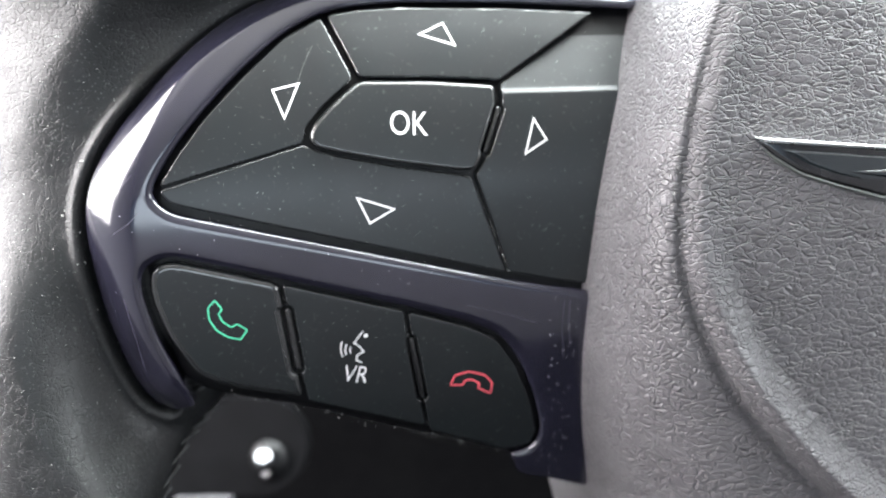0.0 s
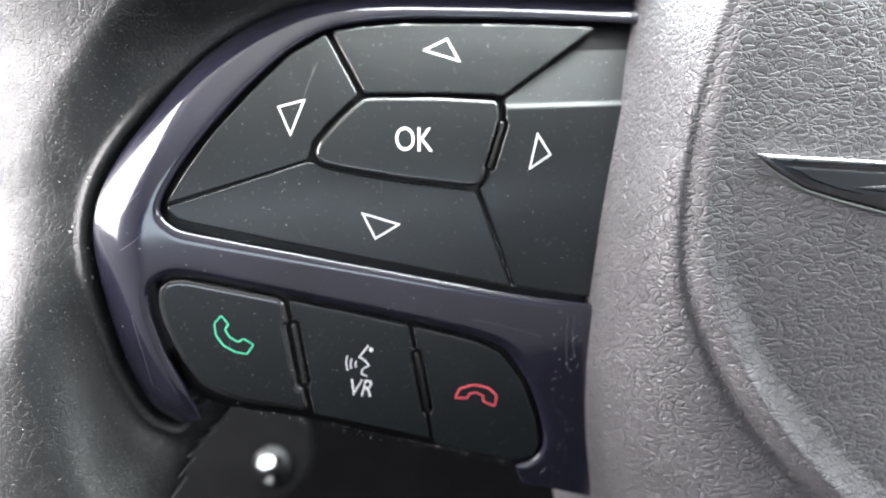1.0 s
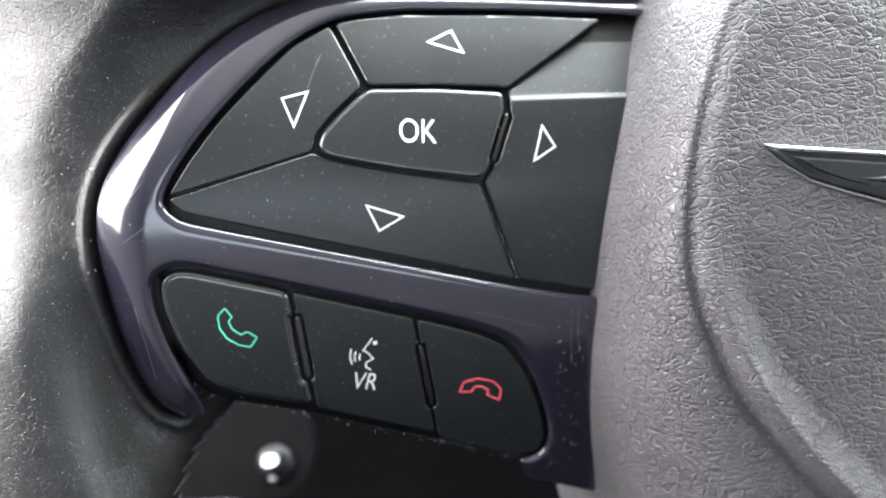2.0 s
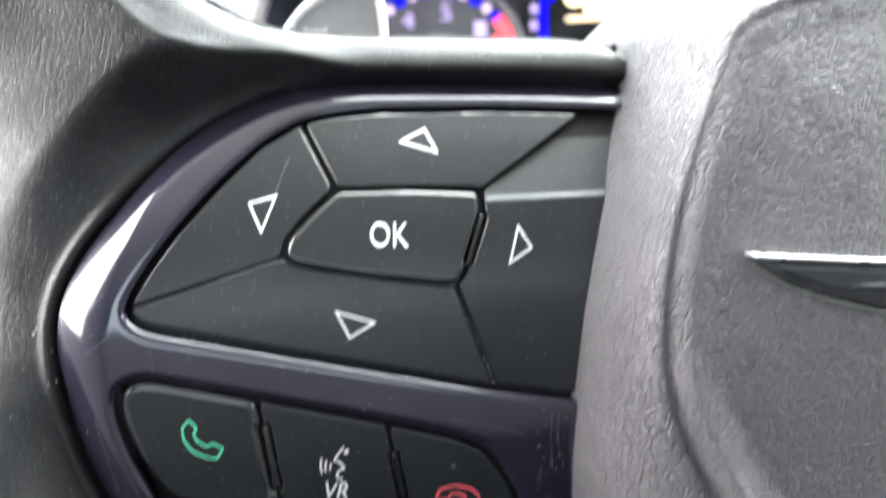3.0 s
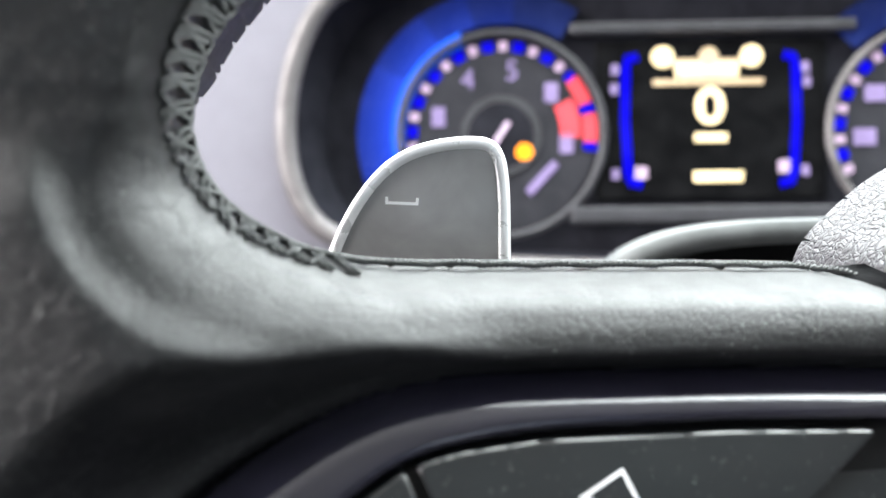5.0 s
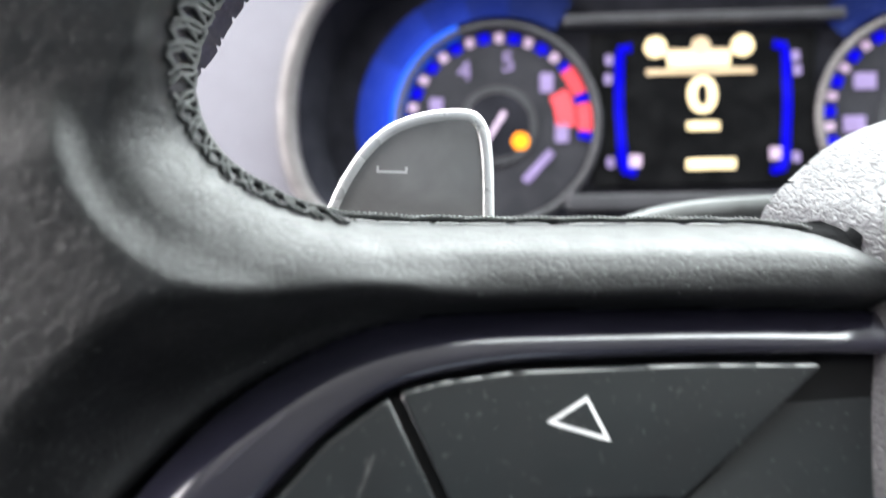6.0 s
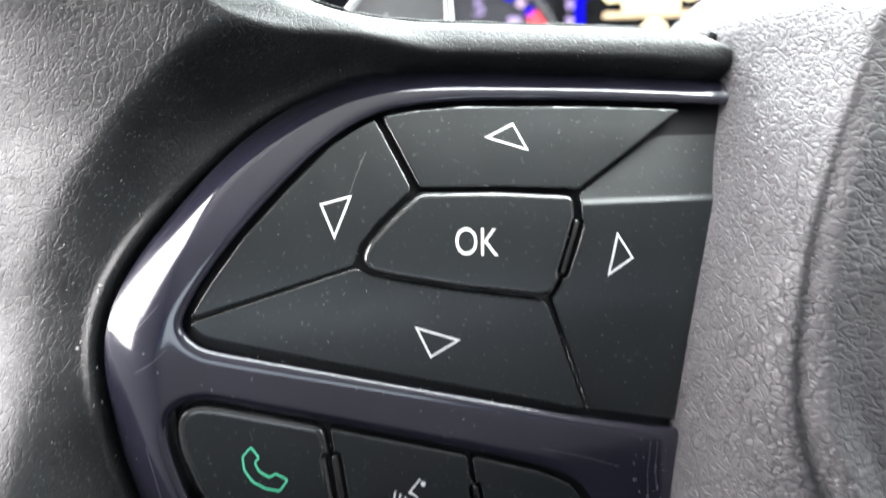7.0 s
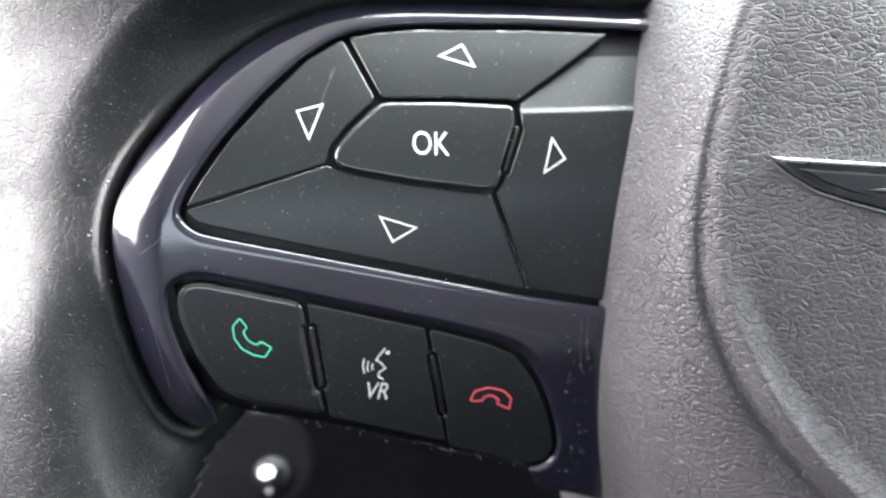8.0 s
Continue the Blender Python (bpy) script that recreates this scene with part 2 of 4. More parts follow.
def plate(name, loops, cell, height, mat, parent=None, label="", skirt=3.0, lean=(0, 0), tuck=0.0, edge_mat=None, edge_width=0.0, cuts=(), crisp=True):
    """A relief plate over an outline (mm): height(p, q, d) gives n, d is the distance to the edge. Its rim turns down by skirt."""
    loops = [np.asarray(l, float) for l in loops]
    lo, hi = loops[0].min(0) - cell, loops[0].max(0) + cell
    xs, ys = np.arange(lo[0], hi[0] + cell, cell), np.arange(lo[1], hi[1] + cell, cell)
    gx, gy = np.meshgrid(xs, ys)
    P = np.stack([gx.ravel(), gy.ravel()], 1)
    d, foot = np.full(len(P), 1e9), np.zeros((len(P), 2))
    for l in loops:
        dd, ff = nearest(P, l, True)
        near = dd < d
        d[near], foot[near] = dd[near], ff[near]
    ins = inside(P, loops)
    for a, b, r in cuts:
        dc, fc = nearest(P, np.array([a, b], float))
        hole = dc < r
        close = np.abs(dc - r) < d
        rim_at = fc + (P - fc) / (dc[:, None] + 1e-9) * r
        foot[hole | close] = rim_at[hole | close]
        d = np.where(hole | close, np.abs(dc - r), d)
        ins &= ~hole
    w, hgt = len(xs), len(ys)
    idx = np.arange(w * hgt).reshape(hgt, w)
    quads = np.stack([idx[:-1, :-1], idx[:-1, 1:], idx[1:, 1:], idx[1:, :-1]], -1).reshape(-1, 4)
    deep = np.where(ins, d, -d)
    keep = (deep[quads] > 0.12 * cell).any(1)
    quads = quads[keep]
    P[~ins] = foot[~ins]
    d[~ins] = 0
    used = np.unique(quads)
    remap = -np.ones(len(P), int)
    remap[used] = np.arange(len(used))
    quads = remap[quads]
    P, d = P[used], d[used]
    z = height(P[:, 0], P[:, 1], d)
    V = np.column_stack([P, z])
    e = np.concatenate([quads[:, [0, 1]], quads[:, [1, 2]], quads[:, [2, 3]], quads[:, [3, 0]]])
    key = np.sort(e, 1)
    _, inv, cnt = np.unique(key, axis=0, return_inverse=True, return_counts=True)
    rim = e[cnt[inv.ravel()] == 1]
    rv = np.unique(rim)
    m2 = -np.ones(len(V), int)
    m2[rv] = np.arange(len(rv))
    top = V[rv]
    low = top + np.array([lean[0], lean[1], -skirt])
    if tuck:
        way = np.zeros((len(V), 2))
        dx = V[rim[:, 1], :2] - V[rim[:, 0], :2]
        for side in (0, 1):
            np.add.at(way, rim[:, side], np.column_stack([dx[:, 1], -dx[:, 0]]))
        way = way[rv] / (np.linalg.norm(way[rv], axis=1)[:, None] + 1e-9)
        low[:, :2] -= way * (tuck(top)[:, None] if callable(tuck) else tuck)
    base = len(V)
    allv = np.concatenate([V, top, low]) * MM
    sk = np.column_stack([base + m2[rim[:, 1]], base + m2[rim[:, 0]],
                          base + len(rv) + m2[rim[:, 0]], base + len(rv) + m2[rim[:, 1]]])
    if not crisp:
        sk[:, 0], sk[:, 1] = rim[:, 1], rim[:, 0]
    faces = np.concatenate([quads, sk]).tolist()
    ob = mesh_object(name, allv.tolist(), faces, mat, parent, label)
    if edge_mat:
        ob.data.materials.append(edge_mat)
        worn = (d[quads] < edge_width).all(1)
        ob.data.polygons.foreach_set("material_index", np.concatenate([worn.astype(int), np.zeros(len(sk), int)]).tolist())
    return ob


def edge_round(d, width, depth):
    x = np.clip(1 - d / width, 0, 1)
    return depth * (1 - np.sqrt(1 - x * x))


def smooth_step(x, a, b):
    u = np.clip((x - a) / (b - a), 0, 1)
    return u * u * (3 - 2 * u)


def ribbon(name, strokes, width, height, mat, parent, label="", lift=0.06):
    """Flat printed strokes (mm polylines) that follow a surface."""
    verts, faces = [], []
    for line, closed in strokes:
        pts = [np.array(p, float) for p in line]
        fine = []
        n = len(pts)
        for i in range(n if closed else n - 1):
            a, b = pts[i], pts[(i + 1) % n]
            steps = max(1, int(np.linalg.norm(b - a) / 0.4))
            fine += [(a + (b - a) * k / steps) for k in range(steps)]
        if not closed:
            fine.append(pts[-1])
        m = len(fine)
        first = len(verts)
        for i, c in enumerate(fine):
            a = fine[i - 1] if (closed or i > 0) else c
            b = fine[(i + 1) % m] if (closed or i < m - 1) else c
            t = (b - a) / (np.linalg.norm(b - a) + 1e-9)
            nn = np.array([-t[1], t[0]])
            # mitre at corners
            u = (c - a) / (np.linalg.norm(c - a) + 1e-9)
            cosv = max(0.45, abs(float(u @ t))) if np.linalg.norm(c - a) > 1e-6 else 1
            for sgn in (-1, 1):
                x = c + nn * sgn * width / 2 / cosv
                z = height(np.array([x[0]]), np.array([x[1]]), np.array([9.0]))[0] + lift
                verts.append((x[0] * MM, x[1] * MM, z * MM))
        for i in range(m if closed else m - 1):
            j = (i + 1) % m
            faces.append((first + 2 * i, first + 2 * i + 1, first + 2 * j + 1, first + 2 * j))
    return mesh_object(name, verts, faces, mat, parent, label, smooth=False)


def text_verts(body, size, at, turn, shear=0.0, bold=0.0, narrow=1.0):
    cu = bpy.data.curves.new("lettering", "FONT")
    cu.body, cu.size, cu.align_x, cu.align_y, cu.shear = body, size, "CENTER", "CENTER", shear
    cu.resolution_u, cu.offset = 4, bold
    ob = new("lettering", cu)
    bpy.context.view_layer.update()
    me = ob.evaluated_get(bpy.context.evaluated_depsgraph_get()).to_mesh()
    c, s = math.cos(radians(turn)), math.sin(radians(turn))
    v = [(at[0] + c * p.co.x * narrow - s * p.co.y, at[1] + s * p.co.x * narrow + c * p.co.y) for p in me.vertices]
    f = [tuple(p.vertices) for p in me.polygons]
    bpy.data.objects.remove(ob)
    return v, f


def lettering(name, body, size, at, turn, height, mat, parent, lift=0.06, shear=0.0, label="", bold=0.03):
    v, f = text_verts(body, size, at, turn, shear, bold, 0.78)
    a = np.array(v)
    z = height(a[:, 0], a[:, 1], np.full(len(a), 9.0)) + lift
    return mesh_object(name, (np.column_stack([a, z]) * MM).tolist(), f, mat, parent, label, smooth=False)


def tube(name, pts, radius, mat, parent=None, label="", sides=12, closed=False, flat=1.0):
    """A round bar along a path in metres."""
    bm = bmesh.new()
    pts = [Vector(p) for p in pts]
    n = len(pts)
    rings = []
    for i, c in enumerate(pts):
        a = pts[i - 1] if (closed or i) else c
        b = pts[(i + 1) % n] if (closed or i < n - 1) else c
        t = (b - a).normalized()
        up = Vector((0, 0, 1)) if abs(t.z) < 0.9 else Vector((1, 0, 0))
        x = t.cross(up).normalized()
        y = x.cross(t)
        rings.append([bm.verts.new(c + x * (radius * math.cos(q)) + y * (radius * flat * math.sin(q)))
                      for q in (2 * math.pi * k / sides for k in range(sides))])
    for i in range(n if closed else n - 1):
        A, B = rings[i], rings[(i + 1) % n]
        for k in range(sides):
            bm.faces.new((A[k], A[(k + 1) % sides], B[(k + 1) % sides], B[k]))
    if not closed:
        bm.faces.new(rings[0][::-1])
        bm.faces.new(rings[-1])
    return part(name, bm, mat, parent, label, smooth=True)


def box(bm, x0, x1, y0, y1, z0, z1, bevel=0.0):
    made = bmesh.ops.create_cube(bm, size=1.0, matrix=Matrix.LocRotScale(
        ((x0 + x1) / 2, (y0 + y1) / 2, (z0 + z1) / 2), None, (abs(x1 - x0), abs(y1 - y0), abs(z1 - z0))))
    if bevel:
        edges = list({e for v in made["verts"] for e in v.link_edges})
        bmesh.ops.bevel(bm, geom=edges, offset=bevel, segments=3, profile=0.5, affect="EDGES")
    return bm


# ---- cabin shell ----
def wall(name, boxes, mat, label, category):
    bm = bmesh.new()
    for b in boxes:
        box(bm, *b)
    return tagged(part(name, bm, mat), label, category, kind="structure")


wall("floor", [(-0.60, 1.20, -1.45, 0.95, -0.03, 0.0)], M_CARPET, "black carpeted cabin floor under the steering wheel", "floor")
wall("ceiling", [(-0.60, 1.20, -1.45, 0.22, 1.40, 1.44)], M_LINER, "grey fabric headliner over the front seats", "ceiling")
wall("wall_west", [(-0.60, -0.55, -1.45, 0.95, 0.0, 0.78), (-0.60, -0.55, -1.45, -0.14, 0.78, 1.40),
                   (-0.60, -0.55, 0.46, 0.95, 0.78, 0.95), (-0.60, -0.55, 0.46, 0.60, 0.95, 1.40), (-0.60, -0.55, -0.14, 0.46, 1.33, 1.40)], M_TRIM, "grey door trim below the driver window", "wall")
wall("wall_east", [(1.15, 1.20, -1.45, 0.95, 0.0, 0.90), (1.15, 1.20, -1.45, -0.42, 0.90, 1.40),
                   (1.15, 1.20, 0.52, 0.62, 0.90, 1.40)], M_TRIM, "grey door trim below the passenger window", "wall")
wall("wall_south", [(-0.55, 1.15, -1.45, -1.40, 0.0, 0.92), (-0.55, 1.15, -1.45, -1.40, 1.32, 1.40)],
     M_TRIM, "grey trimmed rear end of the cabin", "wall")
wall("wall_north", [(-0.55, 1.15, 0.90, 0.95, 0.0, 0.92)], M_CARPET, "black firewall below the windscreen", "wall")


# ---- steering wheel: its own axes, p right, q up, n towards the driver, in mm on the button pad ----
pad_n = Vector((0.2130, -0.9478, 0.2373)).normalized()
pad_p = (Vector((1, 0, 0)) - pad_n * pad_n.x).normalized()
pad_q = pad_n.cross(pad_p)
WHEEL = Matrix((pad_p, pad_q, pad_n)).transposed().to_4x4()
WHEEL.translation = (-0.00542, 0.12546, 0.76520)
wheel = new("steering_wheel")
wheel.matrix_world = WHEEL
tagged(wheel, "black leather steering wheel with gloss plum button bezel, scuffed and dusty", "steering wheel")


def pad(p, q, d):
    """The button pad: nearly flat, its top third bent back."""
    return np.where(q < 0, 1.5 - 0.004 * q * q, np.where(q < 28, 1.5 - 0.0096 * q * q, -6.03 - 0.54 * (q - 28)))


def creased_pad(p, q, d):
    """The right-hand key has a hard crease where its top bends back."""
    bend = 0.05 * np.clip(4.8 - 0.13 * (p - 16) - q, 0, 99)
    return -bend + np.where(q < 0, 1.5 - 0.004 * q * q, np.where(q < 17.5, 1.5 - 0.0085 * q * q, -1.1 - 0.62 * (q - 17.5)))


BEZEL_OUT = rounded([(52, 33.9), (35.5, 35.2), (16, 35.9), (2, 36.2), (-6, 35.7), (-11.8, 34.1), (-17.8, 31.2), (-23.1, 27.9),
                     (-28.8, 22.7), (-33.4, 17.6), (-37.5, 12.9), (-40.8, 7.9), (-42.6, 3.1), (-43.0, -1.7), (-42.4, -7.6),
                     (-41.2, -15.4), (-39.0, -23.8), (-36.6, -29.6), (-33.3, -31.8)], 20, 5, closed=False)
BEZEL_IN = rounded([(-29.4, -30.2), (-30.9, -25.1), (-33.6, -18.3), (-35.3, -11.1), (-35.0, -7.6), (-32.6, -6.0), (-30, -5.9),
                    (-14.6, -10.4), (4.5, -16.1), (15, -19.6), (20.2, -22.2), (24, -28), (26.8, -35), (28.3, -41),
                    (27.3, -44.7), (23.3, -45.8)], 2.5, 5, closed=False)
BEZEL_LOW = np.array([(24.8, -49.8), (26.5, -51.0), (32, -52.6), (39, -55.5), (52, -60)])
OPENING = rounded([(52, -18.5), (32.5, -15.3), (21.2, -12.9), (3, -8.1), (-14.2, -3.6), (-28, 0.0), (-30.6, 0.9), (-32.5, 2.9), (-32.4, 4.9),
                   (-29.6, 9.5), (-25.0, 15.2), (-18.9, 21.4), (-12.5, 27.0), (-6.4, 30.2), (-1.4, 31.2), (6, 31.9),
                   (25, 31.6), (39, 30.9), (52, 30.2)], 6, 5, closed=False)
BEZEL = np.concatenate([BEZEL_OUT, BEZEL_IN, BEZEL_LOW, OPENING])


def bezel_drop(d, width, depth):
    return depth * np.clip(1 - d / width, 0, 1) ** 1.9


def bezel_height(p, q, d):
    P = np.column_stack([p, q])
    do, _ = nearest(P, BEZEL_OUT)
    thin = smooth_step(q, 8, 35)
    di = np.minimum(nearest(P, np.concatenate([BEZEL_IN, BEZEL_LOW]))[0], nearest(P, OPENING)[0])
    return pad(p, q, d) + 0.7 - bezel_drop(do, 8.0 - 4.8 * smooth_step(q, 2, 22), 5.2 - 2.7 * thin) - edge_round(di, 1.6, 0.9)


plate("button_bezel", [BEZEL], 0.30, bezel_height, M_GLOSS, wheel, "glossy plum-black plastic bezel with fine scratches", skirt=5)

# leather-wrapped rim and spoke
SEAM = rounded([(48.5, 41.2), (45, 42.6), (40, 43.3), (35, 43.5), (20, 44), (0, 44.5), (-10, 45.5), (-18, 48.6), (-23, 53), (-25.2, 58.5), (-23.9, 65.7), (-18.8, 72.8),
                (-11.9, 80.2), (2, 91.5), (22, 103)], 20, 6, closed=False)
RIM_OUT = rounded([(-14, 140), (-42, 116), (-63, 86), (-76, 52), (-76, 18), (-77, -20), (-76, -62), (-68, -98)], 30, 6, closed=False)
RIM_LOW = rounded([(-33, -92), (-42, -62), (-36.6, -48.9), (-33.5, -42), (-31.8, -39), (-28.8, -36), (-24.5, -31)], 5, 4, closed=False)
SPOKE_LOW = np.array([(-12, -31.2), (8, -38.8), (22, -44.2), (60, -56), (60, 30), (48, 33)])
RIM = np.concatenate([SEAM, RIM_OUT, RIM_LOW, SPOKE_LOW])
LEATHER_HOLE = np.concatenate([BEZEL_OUT, [(-28, -28), (-12, -28), (22, -40), (52, -50)]])


RIDGE = rounded([(60, 38.5), (30.5, 39.6), (13.7, 40.0), (-2, 40.2), (-10.2, 40.2), (-17, 40.2), (-22.2, 41.3), (-26.9, 43.5), (-30.4, 46.5), (-32.0, 48.9),
                 (-33.1, 51.2), (-33.8, 54.6), (-34, 58)], 4, 5, closed=False)


def leather_height(p, q, d):
    """The thumb rest: a padded ridge runs along the spoke and up the rim, with a shallow valley behind it before the seam."""
    P = np.column_stack([p, q])
    dr, fr = nearest(P, RIDGE)
    behind = inside(P, [np.concatenate([RIDGE, [(0, 90), (60, 90)]])])
    ds, _ = nearest(P, SEAM)
    do, _ = nearest(P, RIM_OUT)
    dl, _ = nearest(P, RIM_LOW)
    db, _ = nearest(P, BEZEL_OUT)
    under = inside(P, [LEATHER_HOLE])
    f = smooth_step(-p, -5, 30)
    spoke = -8.3 - 0.075 * np.clip(q - 36.5, 0, 9) ** 2
    rim = 4 - 0.14 * q + 0.18 * (1 - 0.8 * smooth_step(q, 40, 62)) * (p + 25)
    rim += 0.12 * (q - 57 + np.sqrt((q - 57) ** 2 + 9)) * smooth_step(90 - q, 0, 16)
    base = spoke + (rim - spoke) * f
    edge = pad(p, q, d) - 0.9 - 3.9 * smooth_step(-p, 5, 30)
    run = smooth_step(db, 0.0, 2.6 + 11.4 * f)
    base = base - 13 * smooth_step(p, -46, -30) * smooth_step(-q, 12, 28)
    n = edge + (base - edge) * run
    high = smooth_step(q, 46, 78)
    wide = np.clip(ds + dr, 4.2, 11.5)
    xx = np.clip(1 - ds / ((0.56 + 0.22 * f) * wide * (1 - 0.68 * smooth_step(q, 53, 63))), 0, 1)
    kk = 1.9 + 0.4 * high
    n -= (15 - (1 - f) * 2.6) * (1 - np.clip(1 - xx ** kk, 0, 1) ** (1 / kk))
    n -= 23 * np.clip(1 - do / (46 - 22 * smooth_step(q, 26, 54) - 22 * smooth_step(-q, -8, 20)), 0, 1) ** 2.1 + edge_round(dl, 7, 7)
    n += (0.4 + 2.5 * f) * np.exp(-(dr / np.where(behind, 1.2 + 0.5 * f, 9.5)) ** 2) * (1 - smooth_step(q, 52, 60))
    n -= 1.5 * smooth_step(p, 43.0, 49.0)
    # gathers that run from the seam into the corner of the grip
    turn = np.arctan2(q - 64, p - 2)
    fold = np.sin(turn * 46 + 1.7 * np.sin(turn * 17 + ds * 0.25)) * (0.6 + 0.4 * np.sin(turn * 29 + 1.0))
    n += 0.11 * fold * np.exp(-(ds / 6.5) ** 2) * smooth_step(ds, 0.2, 1.2) * smooth_step(-p, 2, 14) * (1 - smooth_step(q, 58, 68))
    # raised lip of the cut-out, and the groove next to the bezel
    n += 0.9 * np.exp(-((db - 1.9) / 0.75) ** 2) * smooth_step(-p, 28, 36) * (~under)
    n -= (2.2 - 1.3 * smooth_step(q, 18, 32)) * np.exp(-(db / 0.7) ** 2)
    return np.where(under, np.minimum(pad(p, q, d) - 4.2, n - 2), n)


rim = plate("rim", [RIM], 0.48, leather_height, M_LEATHER, wheel, "black leather rim and spoke with a creased thumb grip", skirt=16,
            tuck=lambda v: 9 - 9.6 * smooth_step(v[:, 1], 50, 66) * (v[:, 0] > -40))

# floor of the button wells
plate("button_well", [rounded([(-34.6, -8), (-31, -25.5), (-27, -28.6), (-12, -32.9), (8.5, -40.6), (24, -46.4), (52, -56), (52, 32), (2, 32.5),
                               (-14, 27.5), (-32, 8), (-34, -2)], 3)], 1.0,
      lambda p, q, d: pad(p, q, d) - 1.9 - edge_round(d, 2.0, 0.8), M_WELL, wheel, "black recess behind the keys", skirt=7)


# keys, notched for the rocker ribs
SLOTS = [((20.45, 14.4), (17.85, 8.0), 0.95), ((-14.1, -15.6), (-12.9, -25.3), 0.95), ((5.2, -22.1), (7.0, -32.3), 0.95)]


def key_height(raise_by=0.0, bevel=0.5):
    return lambda p, q, d: pad(p, q, d) + raise_by - edge_round(d, bevel, bevel * 0.8)


def key(name, outline, r, label, raise_by=0.0, bevel=0.21, height=None):
    loop = rounded(outline, r, 5)
    way = np.roll(loop, -1, 0) - np.roll(loop, 1, 0)
    way = np.column_stack([way[:, 1], -way[:, 0]]) / (np.linalg.norm(way, axis=1)[:, None] + 1e-9)
    turn = np.sign((loop[:, 0] * np.roll(loop[:, 1], -1) - np.roll(loop[:, 0], -1) * loop[:, 1]).sum())
    return plate(name, [loop + way * turn * 0.05], 0.21, height or key_height(raise_by, bevel), M_BUTTON, wheel, label, skirt=2.2, edge_mat=M_WORN, edge_width=bevel * 1.1, cuts=SLOTS)


key_up = key("up_key", [(-5.2, 29.7), (-1, 30.4), (6, 30.9), (24.8, 30.6), (38.7, 29.9), (20.9, 18.9), (20.0, 19.2), (9.8, 19.8), (-1.0, 20.0)],
             0.6, "black up arrow key, dusty")
key_left = key("left_key", [(-6.4, 29.3), (-12.3, 26.0), (-18.4, 20.4), (-24.4, 14.3), (-28.7, 8.8), (-31.5, 4.6), (-10.5, 10.2), (-9.9, 12.6),
                            (-7.2, 15.6), (-4.4, 18.0), (-2.3, 19.8)], 0.6, "black left arrow key with a long scratch")
key_down = key("down_key", [(-31.6, 3.9), (-30.2, 2.2), (-27.8, 1.4), (-14.2, -2.3), (2.9, -6.8), (20.7, -11.6), (15.3, 3.9), (14.2, 4.3), (3.5, 6.1),
                            (-5, 7.9), (-8.6, 8.9), (-10.3, 9.8)], 0.6, "black down arrow key, dusty")
key_right = key("right_key", [(21.4, 18.4), (39.6, 30.0), (52, 29.4), (52, -17.3), (32.5, -14.2), (21.5, -11.7), (16.2, 4.4), (17.3, 5.8),
                              (18.6, 8), (21.2, 15.3)], 0.5, "black right arrow key running under the cover",
                height=lambda p, q, d: creased_pad(p, q, d) + 0.5 * (1 - smooth_step(q, 16.7, 17.7)) - 0.5 - edge_round(d, 0.21, 0.17))
key_ok = key("ok_key", [(-1.2, 19.2), (9.8, 18.9), (19.9, 18.1), (19.9, 15.4), (17.3, 8.0), (15.9, 5.3), (14.0, 5.1), (3.5, 6.8), (-5.0, 8.6), (-8.3, 9.5),
                        (-9.4, 10.9), (-8.6, 12.8), (-6.0, 15.4), (-3.4, 17.6)], 0.9, "raised black centre key", 1.0, 0.62)
key_call = key("call_key", [(-34.1, -8.4), (-32.4, -6.8), (-30.0, -6.7), (-15.2, -11.0), (-14.7, -15.0), (-13.1, -26.0), (-12.4, -30.7), (-23.0, -27.8),
                            (-28.4, -24.9), (-31.9, -18.9), (-33.9, -12.6)], 1.6, "black call answering key", 0.0, 1.1)
key_voice = key("voice_key", [(-14.5, -11.4), (3.9, -17.0), (4.6, -21.2), (6.6, -33.0), (7.6, -37.9), (-11.6, -31.0), (-12.4, -26.0), (-14.0, -15.0)],
                0.5, "black voice command key")
key_end = key("hang_up_key", [(4.7, -17.2), (14.6, -20.6), (19.2, -23.0), (22.9, -28.4), (25.7, -35.2), (27.2, -41.0), (26.5, -43.8), (22.6, -44.6),
                              (8.4, -38.9), (7.4, -33.0), (5.4, -21.2)], 0.9, "black hang-up key")


def triangle(c, name_parent, h):
    return ribbon("arrow_mark", [(c, True)], 0.31, h, M_WHITE, name_parent, "white outlined triangle")


triangle([(9.0, 26.5), (13.0, 28.3), (14.5, 24.7)], key_up, pad)
triangle([(-14.4, 18.2), (-10.5, 19.1), (-12.9, 14.0)], key_left, pad)
triangle([(-2.7, 1.6), (2.9, -0.4), (-0.9, -2.4)], key_down, pad)
triangle([(26.0, 12.7), (27.9, 9.4), (24.3, 7.3)], key_right, lambda p, q, d: creased_pad(p, q, d) + 0.02)
ok_top = key_height(1.0, 0.1)
lettering("lettering", "OK", 5.25, (5.75, 12.45), -4, ok_top, M_WHITE, key_ok, label="white OK print", bold=0.0)
lettering("lettering", "VR", 4.3, (-4.1, -27.2), -9, pad, M_WHITE, key_voice, shear=0.12, label="white VR print", bold=0.0)
